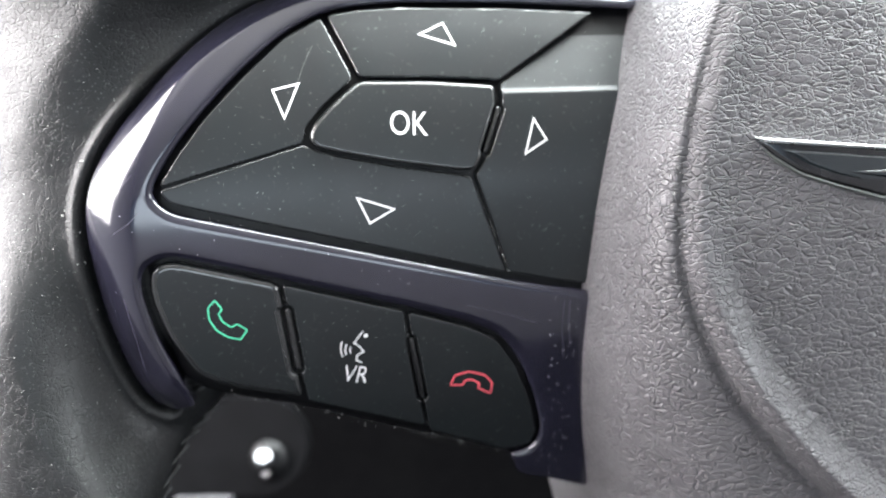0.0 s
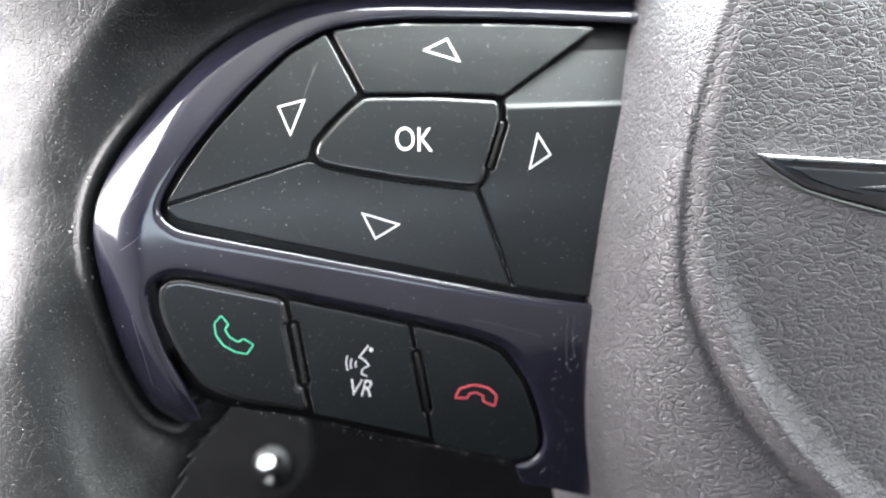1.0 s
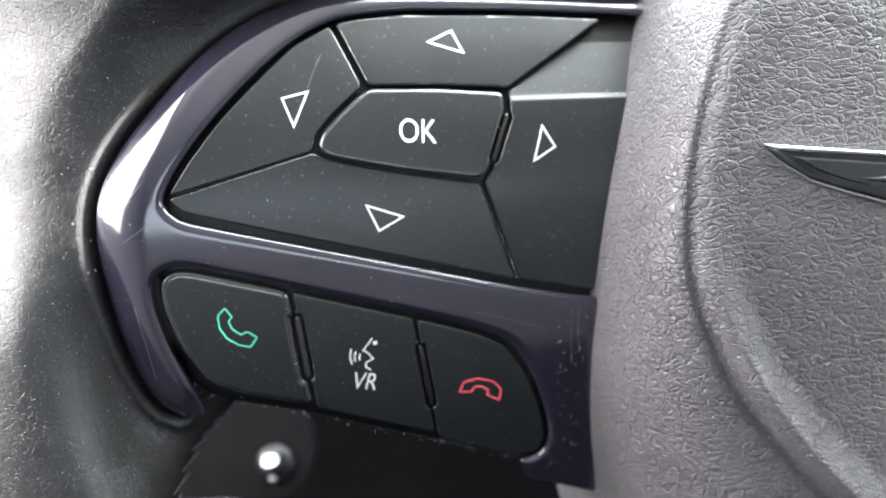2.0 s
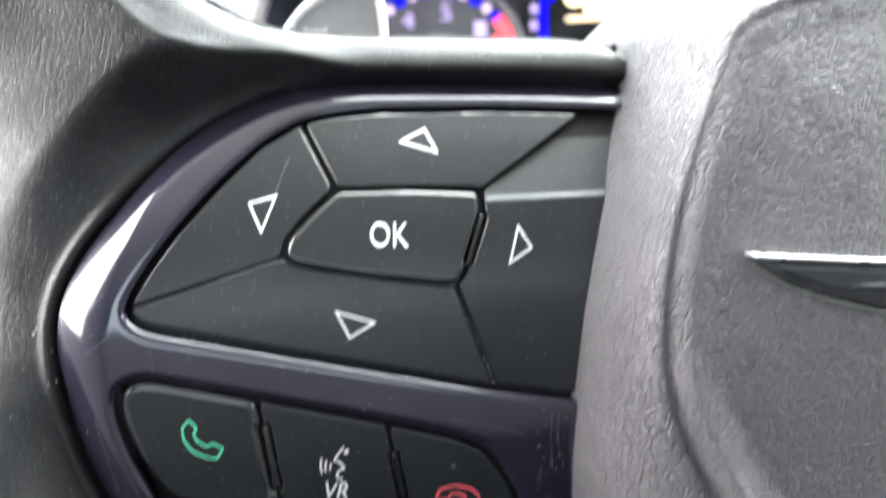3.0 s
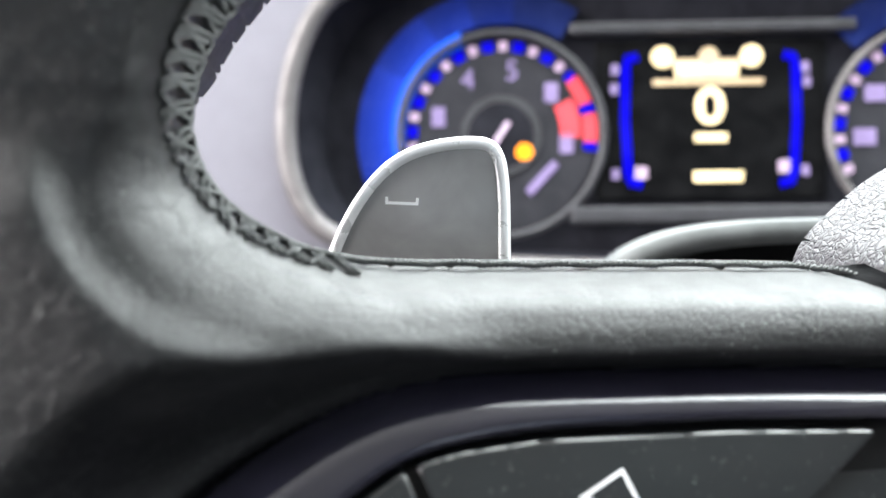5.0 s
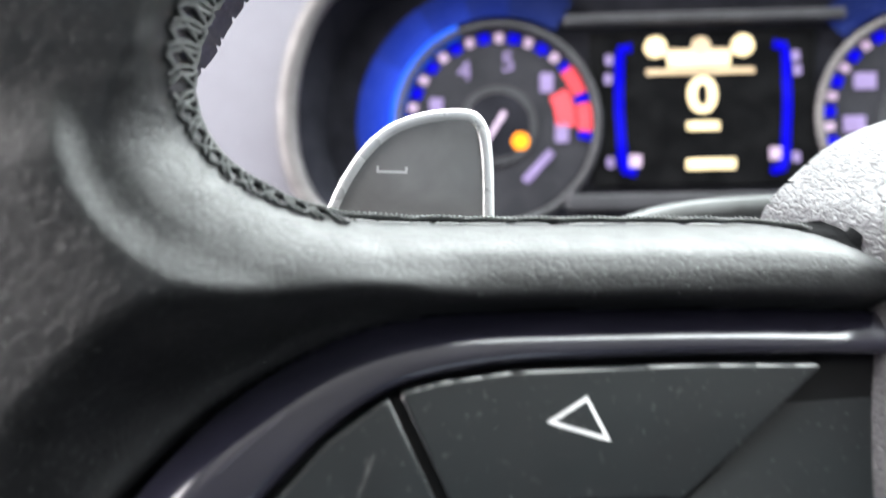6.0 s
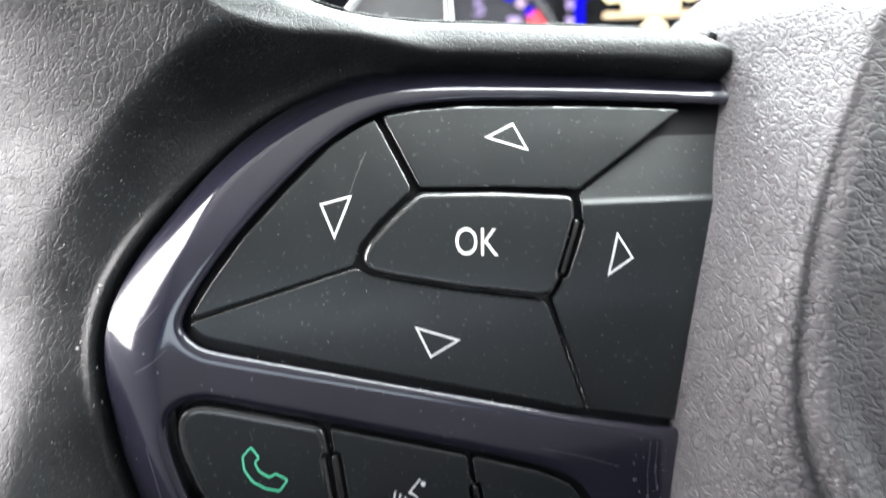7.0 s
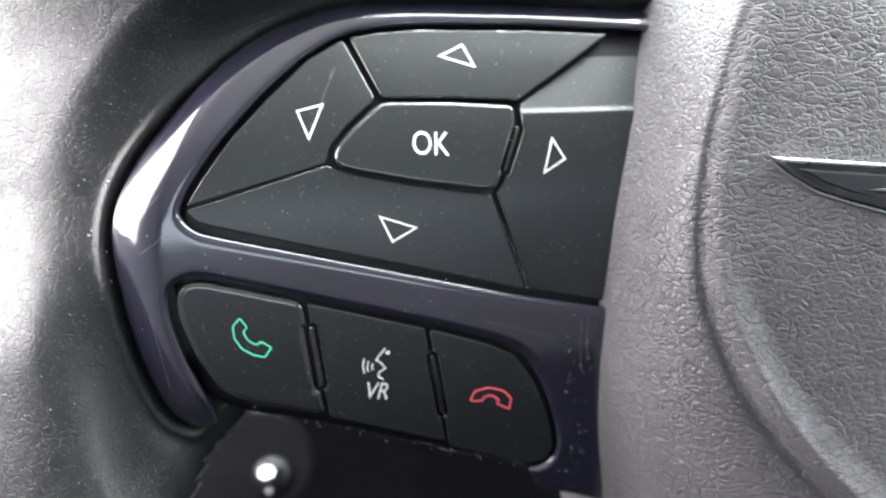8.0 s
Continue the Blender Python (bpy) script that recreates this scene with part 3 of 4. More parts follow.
ribbon("voice_mark", [([(-2.6, -19.7), (-4.1, -21.6), (-3.3, -22.2), (-2.6, -23.2), (-3.7, -23.8), (-3.8, -24.6), (-2.9, -25.1)], False),
                      (rounded([(-6.0, -21.2), (-6.3, -22.4), (-6.0, -23.8)], 9, 6, False), False),
                      (rounded([(-5.3, -21.7), (-5.6, -22.7), (-5.4, -23.5)], 9, 6, False), False),
                      (rounded([(-4.6, -22.2), (-4.8, -22.7), (-4.7, -23.3)], 9, 6, False), False)],
       0.27, pad, M_WHITE, key_voice, "white voice command symbol")
ribbon("voice_dot", [([(-2.2 + 0.19 * math.cos(a), -20.5 + 0.19 * math.sin(a)) for a in (0, 1.05, 2.1, 3.14, 4.19, 5.24)], True)], 0.36, pad, M_WHITE, key_voice)
ribbon("call_mark", [(rounded([(-24.9, -12.9), (-26.0, -14.1), (-25.9, -16.0), (-24.9, -17.8), (-23.2, -19.0), (-21.5, -19.5), (-20.4, -18.0), (-21.9, -16.9),
                               (-22.7, -17.4), (-24.0, -16.4), (-24.5, -15.1), (-23.9, -14.4)], 0.25, 3), True)], 0.27, pad, M_GREEN, key_call, "green outlined handset")
ribbon("hang_up_mark", [(rounded([(11.7, -30.6), (12.4, -28.9), (14.8, -28.4), (17.5, -29.3), (18.9, -30.9), (18.6, -32.9), (16.4, -31.6), (16.7, -30.8),
                                  (15.3, -29.9), (14.1, -30.0), (13.9, -30.8)], 0.25, 3), True)], 0.27, pad, M_RED, key_end, "red outlined handset")


def capsule(a, b, r, k=8):
    a, b = np.array(a, float), np.array(b, float)
    t = (b - a) / np.linalg.norm(b - a)
    n = np.array([-t[1], t[0]])
    return np.array([b + r * (math.cos(x) * n + math.sin(x) * t) for x in np.linspace(0, math.pi, k)] +
                    [a - r * (math.cos(x) * n + math.sin(x) * t) for x in np.linspace(0, math.pi, k)])


for a, b, r in SLOTS:
    plate("rib", [capsule(a, b, 0.5)], 0.16, lambda p, q, d: pad(p, q, d) - 0.1 - edge_round(d, 0.4, 0.4), M_GLOSSBLACK, wheel, "glossy black locating rib", skirt=1.6)

# padded cover over the hub
COVER = rounded([(49.9, 43.4), (48.6, 37), (46.6, 31.5), (42.4, 22), (39.0, 13), (35.6, 1.5), (34.3, -10), (33.1, -20), (32.8, -28), (34, -39.5), (38, -54),
                 (42, -75), (60, -98), (150, -98), (150, 56), (110, 62), (85, 59.5), (66, 55.0), (59.5, 52.0), (53.7, 47.1)], 6, 5)
PANEL = rounded([(53.5, 41.0), (50.5, 35), (46.6, 24.5), (44.0, 15), (42.1, 4), (41.8, -8), (44.4, -17), (50.7, -29.6), (61.6, -42.7), (76, -56), (110, -72),
                 (150, -80), (150, 47), (110, 47), (85, 46), (66, 44.2)], 12, 5)


def cover_height(p, q, d):
    P = np.column_stack([p, q])
    df, _ = nearest(P, PANEL, True)
    on = inside(P, [PANEL])
    t = np.where(on, 1.0, d / (d + df + 1e-6))
    band = -14 + 33 * np.clip(1 - (1 - t) ** 2.4, 0, 1) ** 0.58
    low = smooth_step(-q, -4, 34)
    # a padded ridge borders the panel, tall below and fading out above
    ridge = (1.2 + 2.4 * low) * (1 - smooth_step(q, 20, 38))
    dish = 19.0 + ridge * smooth_step(df, 0.2, 2.8) - (ridge + 1.2 * low) * smooth_step(df, 2.4, 9.0)
    dish += 2.6 * (1 - np.exp(-np.clip(df - 4.0, 0, 99) / 11.0)) * (1 - 0.75 * low)
    n = np.where(on, dish, band)
    return n - 0.5 * np.exp(-(df / 0.8) ** 2)


cover = plate("airbag_cover", [COVER], 0.36, cover_height, M_COVER, wheel, "grey grained vinyl hub cover with a creased edge", skirt=26, lean=(0.5, 0.5), crisp=False)
TRIM = rounded([(52.0, 9.2), (72, 7.2), (96, 5.4), (96, -5), (72, 0.0), (65, 2.0), (59.5, 3.8), (55.8, 6.0)], 1.2, 5)


def trim_height(p, q, d):
    return cover_height(p, q, np.full(len(p), 30.0)) + 0.5 - edge_round(d, 0.5, 0.5)


emblem = plate("emblem_inlay", [TRIM], 0.4, lambda p, q, d: trim_height(p, q, d) - 0.25, M_GLOSSBLACK, cover, "smoked glossy inlay", skirt=1)
INSET = rounded([(56.0, 7.6), (72, 6.0), (96, 4.3), (96, -3.4), (72, 1.4), (65, 3.2), (60.5, 4.9)], 0.6, 4)
plate("inset", [INSET], 0.3, lambda p, q, d: trim_height(p, q, d) - 0.1 + 0.10 * (q - 4) - edge_round(d, 0.5, 0.4), M_INLAY, emblem, "glossy grey faceted inset", skirt=1)
# Sliver added and tilted so a reflected streak shows on the inset.
plate("inset_streak", [rounded([(63.5, 4.0), (74, 4.0), (96, 1.8), (96, 0.2), (73, 2.6)], 0.3, 3)], 0.3,
      lambda p, q, d: trim_height(p, q, d) + 0.12 - 0.16 * (q - 3), M_INLAY, emblem, "tilted sliver that catches a highlight streak on the inset", skirt=0.5)
plate("emblem_frame", [rounded([(52.2, 9.3), (72, 7.4), (96, 5.6), (96, 5.1), (72, 6.8), (56, 8.2), (54.0, 8.4)], 0.3, 3)], 0.25,
      lambda p, q, d: trim_height(p, q, d) + 0.5, M_CHROME, emblem, "chrome upper edge", skirt=1)

plate("emblem_lip", [rounded([(52.6, 8.4), (55.8, 5.6), (59.5, 3.4), (65, 1.6), (72, -0.4), (96, -5.4), (96, -4.8), (72, 0.1), (65, 2.1), (59.7, 3.9), (56.2, 6.0)], 0.3, 3)], 0.22,
      lambda p, q, d: trim_height(p, q, d) + 0.1, material("grey_lip", (0.075, 0.08, 0.075), 0.4), emblem, "thin grey lower lip", skirt=1)

# stitching along the seam: twisted cord on the spoke, cross stitches up the rim
line = SEAM
seg = np.hypot(*np.diff(line, axis=0).T)
at = np.concatenate([[0], np.cumsum(seg)])
rnd = random.Random(4)


def on_seam(s, side, down, above=None):
    """A place beside the seam in mm: side towards the opening, down along the inner wall (from the leather at above, if given)."""
    x, y = np.interp(s, at, line[:, 0]), np.interp(s, at, line[:, 1])
    x2, y2 = np.interp(s + 0.6, at, line[:, 0]), np.interp(s + 0.6, at, line[:, 1])
    x1, y1 = np.interp(s - 0.6, at, line[:, 0]), np.interp(s - 0.6, at, line[:, 1])
    t = Vector((x2 - x1, y2 - y1, 0)).normalized()
    x, y = x + t.y * side, y - t.x * side
    back = side - (above if above is not None else min(side, 0.0))
    z = float(leather_height(np.array([x - t.y * back]), np.array([y + t.x * back]), np.array([0.0]))[0])
    return Vector((x, y, z - down))


def cord(name, pts, strand, swing, pitch, parent, label=""):
    """Two strands twisted round one another along a path in mm."""
    bm = bmesh.new()
    run = [0.0]
    for a, b in zip(pts, pts[1:]):
        run.append(run[-1] + (b - a).length)
    steps = max(4, int(run[-1] / (pitch / 6)))
    for half in (0.0, math.pi):
        rings = []
        for k in range(steps + 1):
            s = run[-1] * k / steps
            c = Vector([float(np.interp(s, run, [q[i] for q in pts])) for i in range(3)])
            ahead = Vector([float(np.interp(min(s + 0.2, run[-1]), run, [q[i] for q in pts])) for i in range(3)])
            back = Vector([float(np.interp(max(s - 0.2, 0), run, [q[i] for q in pts])) for i in range(3)])
            t = (ahead - back).normalized()
            u = t.cross(Vector((0.12, 0.1, 1))).normalized()
            w = u.cross(t)
            ph = 2 * math.pi * s / pitch + half
            c = c + u * (swing * math.cos(ph)) + w * (swing * math.sin(ph))
            rings.append([bm.verts.new((c + u * (strand * math.cos(a)) + w * (strand * math.sin(a))) * MM) for a in (2 * math.pi * m / 6 for m in range(6))])
        for A, B in zip(rings, rings[1:]):
            for m in range(6):
                bm.faces.new((A[m], A[(m + 1) % 6], B[(m + 1) % 6], B[m]))
    return part(name, bm, M_THREAD, parent, label, smooth=True)


s0 = 1.5
while s0 < 66:
    step = rnd.uniform(5.2, 7.4)
    rise = rnd.uniform(0.0, 0.14)
    cord("stitch", [on_seam(s0 + step * u, 0.36 + 0.16 * math.sin(math.pi * u) + rise, -0.2, -0.03) for u in np.linspace(-0.06, 1.06, 9)],
         0.23, 0.19, 1.25, rim)
    s0 += step
s0 = 58.0
while s0 < 116:
    step = rnd.uniform(2.0, 2.7)
    wide = 0.25 + 0.75 * float(smooth_step(np.array([s0]), 58, 78)[0])
    for a, b in ((0.0, 1.7), (0.3, 2.0), (1.9, 0.5)):
        # each stitch leaves the leather's edge, slants across the wall and meets the next
        lift = rnd.uniform(0.10, 0.30)
        path = []
        for k in range(8):
            w = min(0.0, -0.75 + 0.25 * k) * (0.5 + 0.5 * wide)
            path.append(on_seam(s0 + step * (a + (b - a) * k / 7), w + 0.22 + lift * math.sin(math.pi * k / 7), 1.1 * wide * max(0, k - 3) - 0.1, w))
        cord("stitch", path, 0.16, 0.13, 0.9, rim)
    s0 += step
# the same stitching shows where the wrap ends below the grip
low_run = np.concatenate([[0], np.cumsum(np.hypot(*np.diff(RIM_LOW, axis=0).T))])
for s0 in np.arange(low_run[-1] - 26, low_run[-1] - 3, 2.9):
    path = []
    for u in np.linspace(0, 1, 5):
        s = s0 + 2.9 * u
        x, y = np.interp(s, low_run, RIM_LOW[:, 0]), np.interp(s, low_run, RIM_LOW[:, 1])
        inward = Vector((-0.8, 0.6, 0))
        c = Vector((x, y, 0)) + inward * (0.9 - 1.3 * u)
        z = float(leather_height(np.array([x - 0.5]), np.array([y + 0.4]), np.array([0.0]))[0])
        path.append(Vector((c.x, c.y, z + 0.5 - 1.6 * u)))
    cord("stitch", path, rnd.uniform(0.10, 0.16), 0.11, 1.0, rim)
tube("seam_cord", [on_seam(s, 0.05, 2.2) * MM for s in np.arange(2, 116, 2.0)], 0.45 * MM, M_WELL, rim, "dark seam cord", 6)

# gear paddle behind the spoke
paddle_ax = Matrix(((1, 0, 0), (0, math.sin(radians(18)), -math.cos(radians(18))), (0, math.cos(radians(18)), math.sin(radians(18))))).to_4x4()
paddle_ax.translation = (-0.016, 0.182, 0.7882)


def in_wheel(ob, m):
    ob.parent = wheel
    ob.matrix_parent_inverse = WHEEL.inverted()
    ob.matrix_basis = m
    return ob


PADDLE = rounded([(-13.5, -10), (-12.3, 2.0), (-9.6, 10.2), (-5.5, 16.6), (-1.6, 20.0), (2.8, 21.6), (8.2, 22.2), (11.6, 21.6), (12.6, 17.0), (12.6, -10)], 5, 6)
paddle = plate("shift_paddle", [PADDLE], 0.35, lambda p, q, d: 0.6 - 0.010 * (p - 2) ** 2 * 0.5 + 0 * q, M_PADDLE, None,
               "satin grey gear paddle with a minus mark", skirt=2)
in_wheel(paddle, paddle_ax)
edge_line = [(x * MM, y * MM, (0.3 - 0.005 * (x - 2) ** 2) * MM) for x, y in PADDLE]
tube("paddle_edge", edge_line, 0.9 * MM, M_PADDLE_EDGE, paddle, "bright polished edge", closed=True)
ribbon("minus_mark", [([(-3.2, 14.9), (-3.2, 14.1), (0.9, 13.9), (1.0, 14.7)], False)], 0.42,
       lambda p, q, d: 0.6 - 0.005 * (p - 2) ** 2, M_PADDLE_EDGE, paddle, "engraved minus sign", lift=0.2)

# ---- instrument cluster: a right, b up, c towards the driver, in mm ----
CL = Matrix(((1, 0, 0), (0, math.sin(radians(20)), -math.cos(radians(20))), (0, math.cos(radians(20)), math.sin(radians(20))))).to_4x4()
CL.translation = (0.09, 0.42, 0.77)
cluster = new("instrument_cluster")
cluster.matrix_world = CL
tagged(cluster, "lit instrument cluster with blue dials and a dark centre display", "instrument cluster")

HOUSING = rounded([(-152, 50), (-166, 34), (-174, 10), (-175.5, -15), (-171, -36), (-160, -51), (-130, -62), (0, -68), (130, -62), (160, -51), (176, -15), (170, 30),
                   (150, 52), (90, 66), (0, 70), (-90, 66)], 30, 6)
plate("face_panel", [HOUSING], 4.0, lambda p, q, d: -14 + 0 * p, M_FACE, cluster, "black cluster back panel", skirt=6)
# sloped shroud between trim ring and face
bm = bmesh.new()
inner = HOUSING * np.array([0.93, 0.90])
va = [bm.verts.new((x * MM, y * MM, 9 * MM)) for x, y in HOUSING]
vb = [bm.verts.new((x * MM, y * MM, -14 * MM)) for x, y in inner]
for i in range(len(va)):
    bm.faces.new((va[i], va[(i + 1) % len(va)], vb[(i + 1) % len(va)], vb[i]))
part("shroud", bm, M_FACE, cluster, "black sloped shroud", smooth=True)
tube("trim_ring", [(x * MM, y * MM, 9 * MM) for x, y in HOUSING], 4.3 * MM, M_SILVER, cluster, "satin silver surround", closed=True)


def disc_sector(name, c, r0, r1, a0, a1, z, mat, parent, thick=0.6, label="", steps=None):
    bm = bmesh.new()
    n = steps or max(2, int(abs(a1 - a0) / 5) + 1)
    rows = []
    for k in range(n + 1):
        a = radians(a0 + (a1 - a0) * k / n)
        rows.append([bm.verts.new(((c[0] + r * math.cos(a)) * MM, (c[1] + r * math.sin(a)) * MM, zz * MM))
                     for r, zz in ((r0, z), (r1, z), (r1, z - thick), (r0, z - thick))])
    for A, B in zip(rows, rows[1:]):
        for k in range(4):
            bm.faces.new((A[k], A[(k + 1) % 4], B[(k + 1) % 4], B[k]))
    bm.faces.new(rows[0][::-1])
    bm.faces.new(rows[-1])
    bmesh.ops.recalc_face_normals(bm, faces=bm.faces)
    return part(name, bm, mat, parent, label)


def slab(name, x0, x1, y0, y1, z, mat, parent, thick=0.6, bevel=0.0, turn=0.0, label=""):
    bm = bmesh.new()
    w, h = (x1 - x0) / 2 * MM, (y1 - y0) / 2 * MM
    box(bm, -w, w, -h, h, -thick * MM, 0, min(bevel * MM, thick * 0.45 * MM))
    bmesh.ops.transform(bm, matrix=pose((x0 + x1) / 2 * MM, (y0 + y1) / 2 * MM, z * MM, 0, 0, turn), verts=bm.verts)
    return part(name, bm, mat, parent, label)


def dial(c, flip):
    d = disc_sector("dial", c, 0.5, 40, 0, 360, -12, M_DIAL, cluster, 1.5, "black dial face", 48)
    disc_sector("hub_ring", c, 14, 17, 0, 360, -10.5, M_HUB, d, 1.5, "dark grey hub ring", 40)
    disc_sector("dial_centre", c, 0.3, 13.5, 0, 360, -10.8, M_FACE, d, 1.0, "", 32)
    tube("dial_ring", [((c[0] + 42.5 * math.cos(a)) * MM, (c[1] + 42.5 * math.sin(a)) * MM, -9 * MM)
                       for a in (2 * math.pi * k / 48 for k in range(48))], 1.8 * MM, M_HUB if not flip else M_SILVER, d, "ring round the dial", closed=True)
    return d


TC, SC = (-88.5, -9.5), (88.0, -9.5)
tach = dial(TC, False)
disc_sector("light_guide", TC, 40.5, 46, 112, 215, -8.5, M_BLUE_IN, cluster, 1, "bright blue light guide")
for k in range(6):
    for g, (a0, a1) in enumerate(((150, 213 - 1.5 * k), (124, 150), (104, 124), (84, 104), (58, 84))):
        disc_sector("halo", TC, 46.05 + 2.4 * k, 48.4 + 2.4 * k, a0, a1, -8.6 - 0.05 * k, M_BLUE_OUT[k][g], cluster, 1, "blue halo ring, glow set in its emission" if g < 2 else "dim blue halo ring, glow set in its emission")
for k in range(-2, 8):
    a = 187 - 19.7 * k
    disc_sector("scale_mark", TC, 35.4, 39.4, a - 2.6, a + 2.6, -11.2, M_LILAC, tach, 0.6, "", 2)
    disc_sector("scale_segment", TC, 35.2, 39.4, a - 9.85 - 3.6, a - 9.85 + 3.6, -11.2, M_BLUE, tach, 0.6, "", 2)
for a in (29, 4):
    disc_sector("red_segment", TC, 34.5, 40, a - 9, a + 9, -11.0, M_REDZONE, tach, 0.6, "", 4)
disc_sector("red_segment", TC, 25, 33, -2, 27, -11.0, M_REDZONE, tach, 0.6, "", 5)
for a in (16.5, -8):
    disc_sector("scale_segment", TC, 34.5, 40, a - 2.5, a + 2.5, -10.8, M_BLUE, tach, 0.6, "", 2)
for text, a in (("4", 121), ("5", 80)):
    v, f = text_verts(text, 12, (TC[0] + 27 * math.cos(radians(a)), TC[1] + 27 * math.sin(radians(a))), 0)
    mesh_object("digit", [(x * MM, y * MM, -11.0 * MM) for x, y in v], f, M_LILAC_DIM, tach, "", False)
for a in (247, 205, 163, 40, -8):
    x, y = TC[0] + 27.5 * math.cos(radians(a)), TC[1] + 27.5 * math.sin(radians(a))
    slab("digit_bar", x - 2.8, x + 2.8, y - 4, y + 4, -11.0, M_LILAC_DIM, tach, 0.5)
slab("label_bar", -80, -63, -29.3, -25.8, -11.0, M_LILAC_DIM, tach, 0.5, turn=47)
x0, y0 = TC
tube("needle", [((x0 + 3) * MM, (y0 + 5) * MM, -7.5 * MM), ((x0 - 8) * MM, (y0 - 12) * MM, -7.5 * MM), ((x0 - 19) * MM, (y0 - 29) * MM, -8.0 * MM)],
     1.1 * MM, M_LILAC, tach, "pale lit needle", 8, flat=0.5)
disc_sector("warning_lamp", (-78.9, -16.6), 0.2, 3.6, 0, 360, -10.4, M_AMBER, tach, 0.5, "amber warning lamp", 20)

speedo = dial(SC, True)
disc_sector("light_guide", SC, 40.5, 46, -20, 68, -8.5, M_BLUE_IN, cluster, 1, "bright blue light guide")
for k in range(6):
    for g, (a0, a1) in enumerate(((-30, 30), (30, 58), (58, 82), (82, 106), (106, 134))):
        disc_sector("halo", SC, 46.05 + 2.4 * k, 48.4 + 2.4 * k, a0, a1, -8.6 - 0.05 * k, M_BLUE_OUT[k][g], cluster, 1, "blue halo ring, glow set in its emission" if g < 2 else "dim blue halo ring, glow set in its emission")
for k in range(0, 12):
    a = 205 - 19.7 * k
    disc_sector("scale_mark", SC, 35.4, 39.4, a - 2.6, a + 2.6, -11.2, M_LILAC, speedo, 0.6, "", 2)
    disc_sector("scale_segment", SC, 35.2, 39.4, a - 9.85 - 3.6, a - 9.85 + 3.6, -11.2, M_BLUE, speedo, 0.6, "", 2)
    if k % 2:
        x, y = SC[0] + 27.5 * math.cos(radians(a)), SC[1] + 27.5 * math.sin(radians(a))
        slab("digit_bar", x - 4.5, x + 4.5, y - 3.4, y + 3.4, -11.0, M_LILAC_DIM, speedo, 0.5)
disc_sector("warning_lamp", (79, -3), 0.2, 2.8, 0, 360, -10.4, M_REDZONE, speedo, 0.5, "red warning lamp", 20)

# centre display
screen = slab("display", -49, 45, -37, 29, -11, M_SCREEN, cluster, 2, 1.5, label="dark centre display with cream pixels and blue brackets")
slab("display_lintel", -60, 56, 31, 36, -6, M_HUB, cluster, 5, 1.5, label="grey bar over the display")
slab("display_sill", -60, 56, -47, -40, -6, M_HUB, cluster, 5, 1.5, label="grey bar under the display")
z = -10.4
for s, x in ((1, -36.7), (-1, 32.6)):
    tube("bracket", [((x + s * 5 - 0.0) * MM, 22 * MM, z * MM), ((x + s * 1.0) * MM, 21.5 * MM, z * MM), (x * MM, 17 * MM, z * MM),
                     ((x - s * 0.4) * MM, -4 * MM, z * MM), ((x + s * 0.8) * MM, -26 * MM, z * MM), ((x + s * 2.0) * MM, -30 * MM, z * MM),
                     ((x + s * 6.5) * MM, -31 * MM, z * MM)], 1.9 * MM, M_BLUE, screen, "blue curved bracket", 8, flat=0.25)
for x, y in ((-41.1, 17), (-41.5, 9), (-41, -26.5), (36.6, 17), (37.2, 11), (36.5, -25.5)):
    slab("side_mark", x - 1.5, x + 1.5, y - 2.2, y + 2.2, z, M_LILAC_DIM, screen, 0.4, 0.1)
for x, y in ((-30.5, -26), (28.1, -23.8)):
    slab("fuel_symbol", x - 2.6, x + 2.6, y - 2.6, y + 2.6, z, M_LILAC, screen, 0.4, 0.1)
slab("status_bar", -16.5, 9.5, 13.5, 19.5, z, M_CREAM, screen, 0.4, 0.1)
slab("status_line", -25.5, 19.5, 10.2, 12.6, z, M_CREAM_DIM, screen, 0.4, 0.1)
slab("status_back", -24, 17.5, 18.0, 21, z - 0.3, M_CREAM_DIM, screen, 0.4, 0.1)
for x in (-21.5, -2.6, 14.8):
    disc_sector("status_dot", (x, 22), 0.2, 4.6 if x != -2.6 else 3.9, 0, 360, z + 0.1, M_CREAM if x != -2.6 else M_CREAM_DIM, screen, 0.5, "", 18)
v, f = text_verts("0", 21, (-2.2, 0.6), 0, bold=0.5, narrow=1.2)
mesh_object("digit", [(x * MM, y * MM, (z + 0.05) * MM) for x, y in v], f, M_CREAM, screen, "cream zero", False)
slab("unit_bar", -8.5, 4.8, -13.4, -9.8, z, M_CREAM, screen, 0.4, 0.1)
slab("distance_bar", -9, 11.3, -30, -25.6, z, M_CREAM, screen, 0.4, 0.1)

# dashboard fascia round the cluster
FASCIA = np.array([(-330, 75), (-330, -100), (-150, -100), (330, -100), (330, 75)], float)
dashboard = new("dashboard")
dashboard.matrix_world = pose(0.09, 0.5, 0.0)
tagged(dashboard, "pale lilac-grey dashboard with a dark top pad", "dashboard")
fascia = plate("fascia", [FASCIA, HOUSING * 1.01], 5.0, lambda p, q, d: 4 + 0 * p, M_FASCIA, None, skirt=12)
fascia.parent = dashboard
fascia.matrix_parent_inverse = dashboard.matrix_world.inverted()
fascia.matrix_basis = CL
tagged(fascia, "pale lilac-grey fascia")
bm = bmesh.new()
box(bm, -0.40, 0.42, -0.02, 0.46, -0.02, 0.02, 0.012)
top = part("top_pad", bm, M_DARK, dashboard, "dark top pad")
top.matrix_parent_inverse = dashboard.matrix_world.inverted()
top.matrix_basis = pose(0.09, 0.46, 0.862, -4)

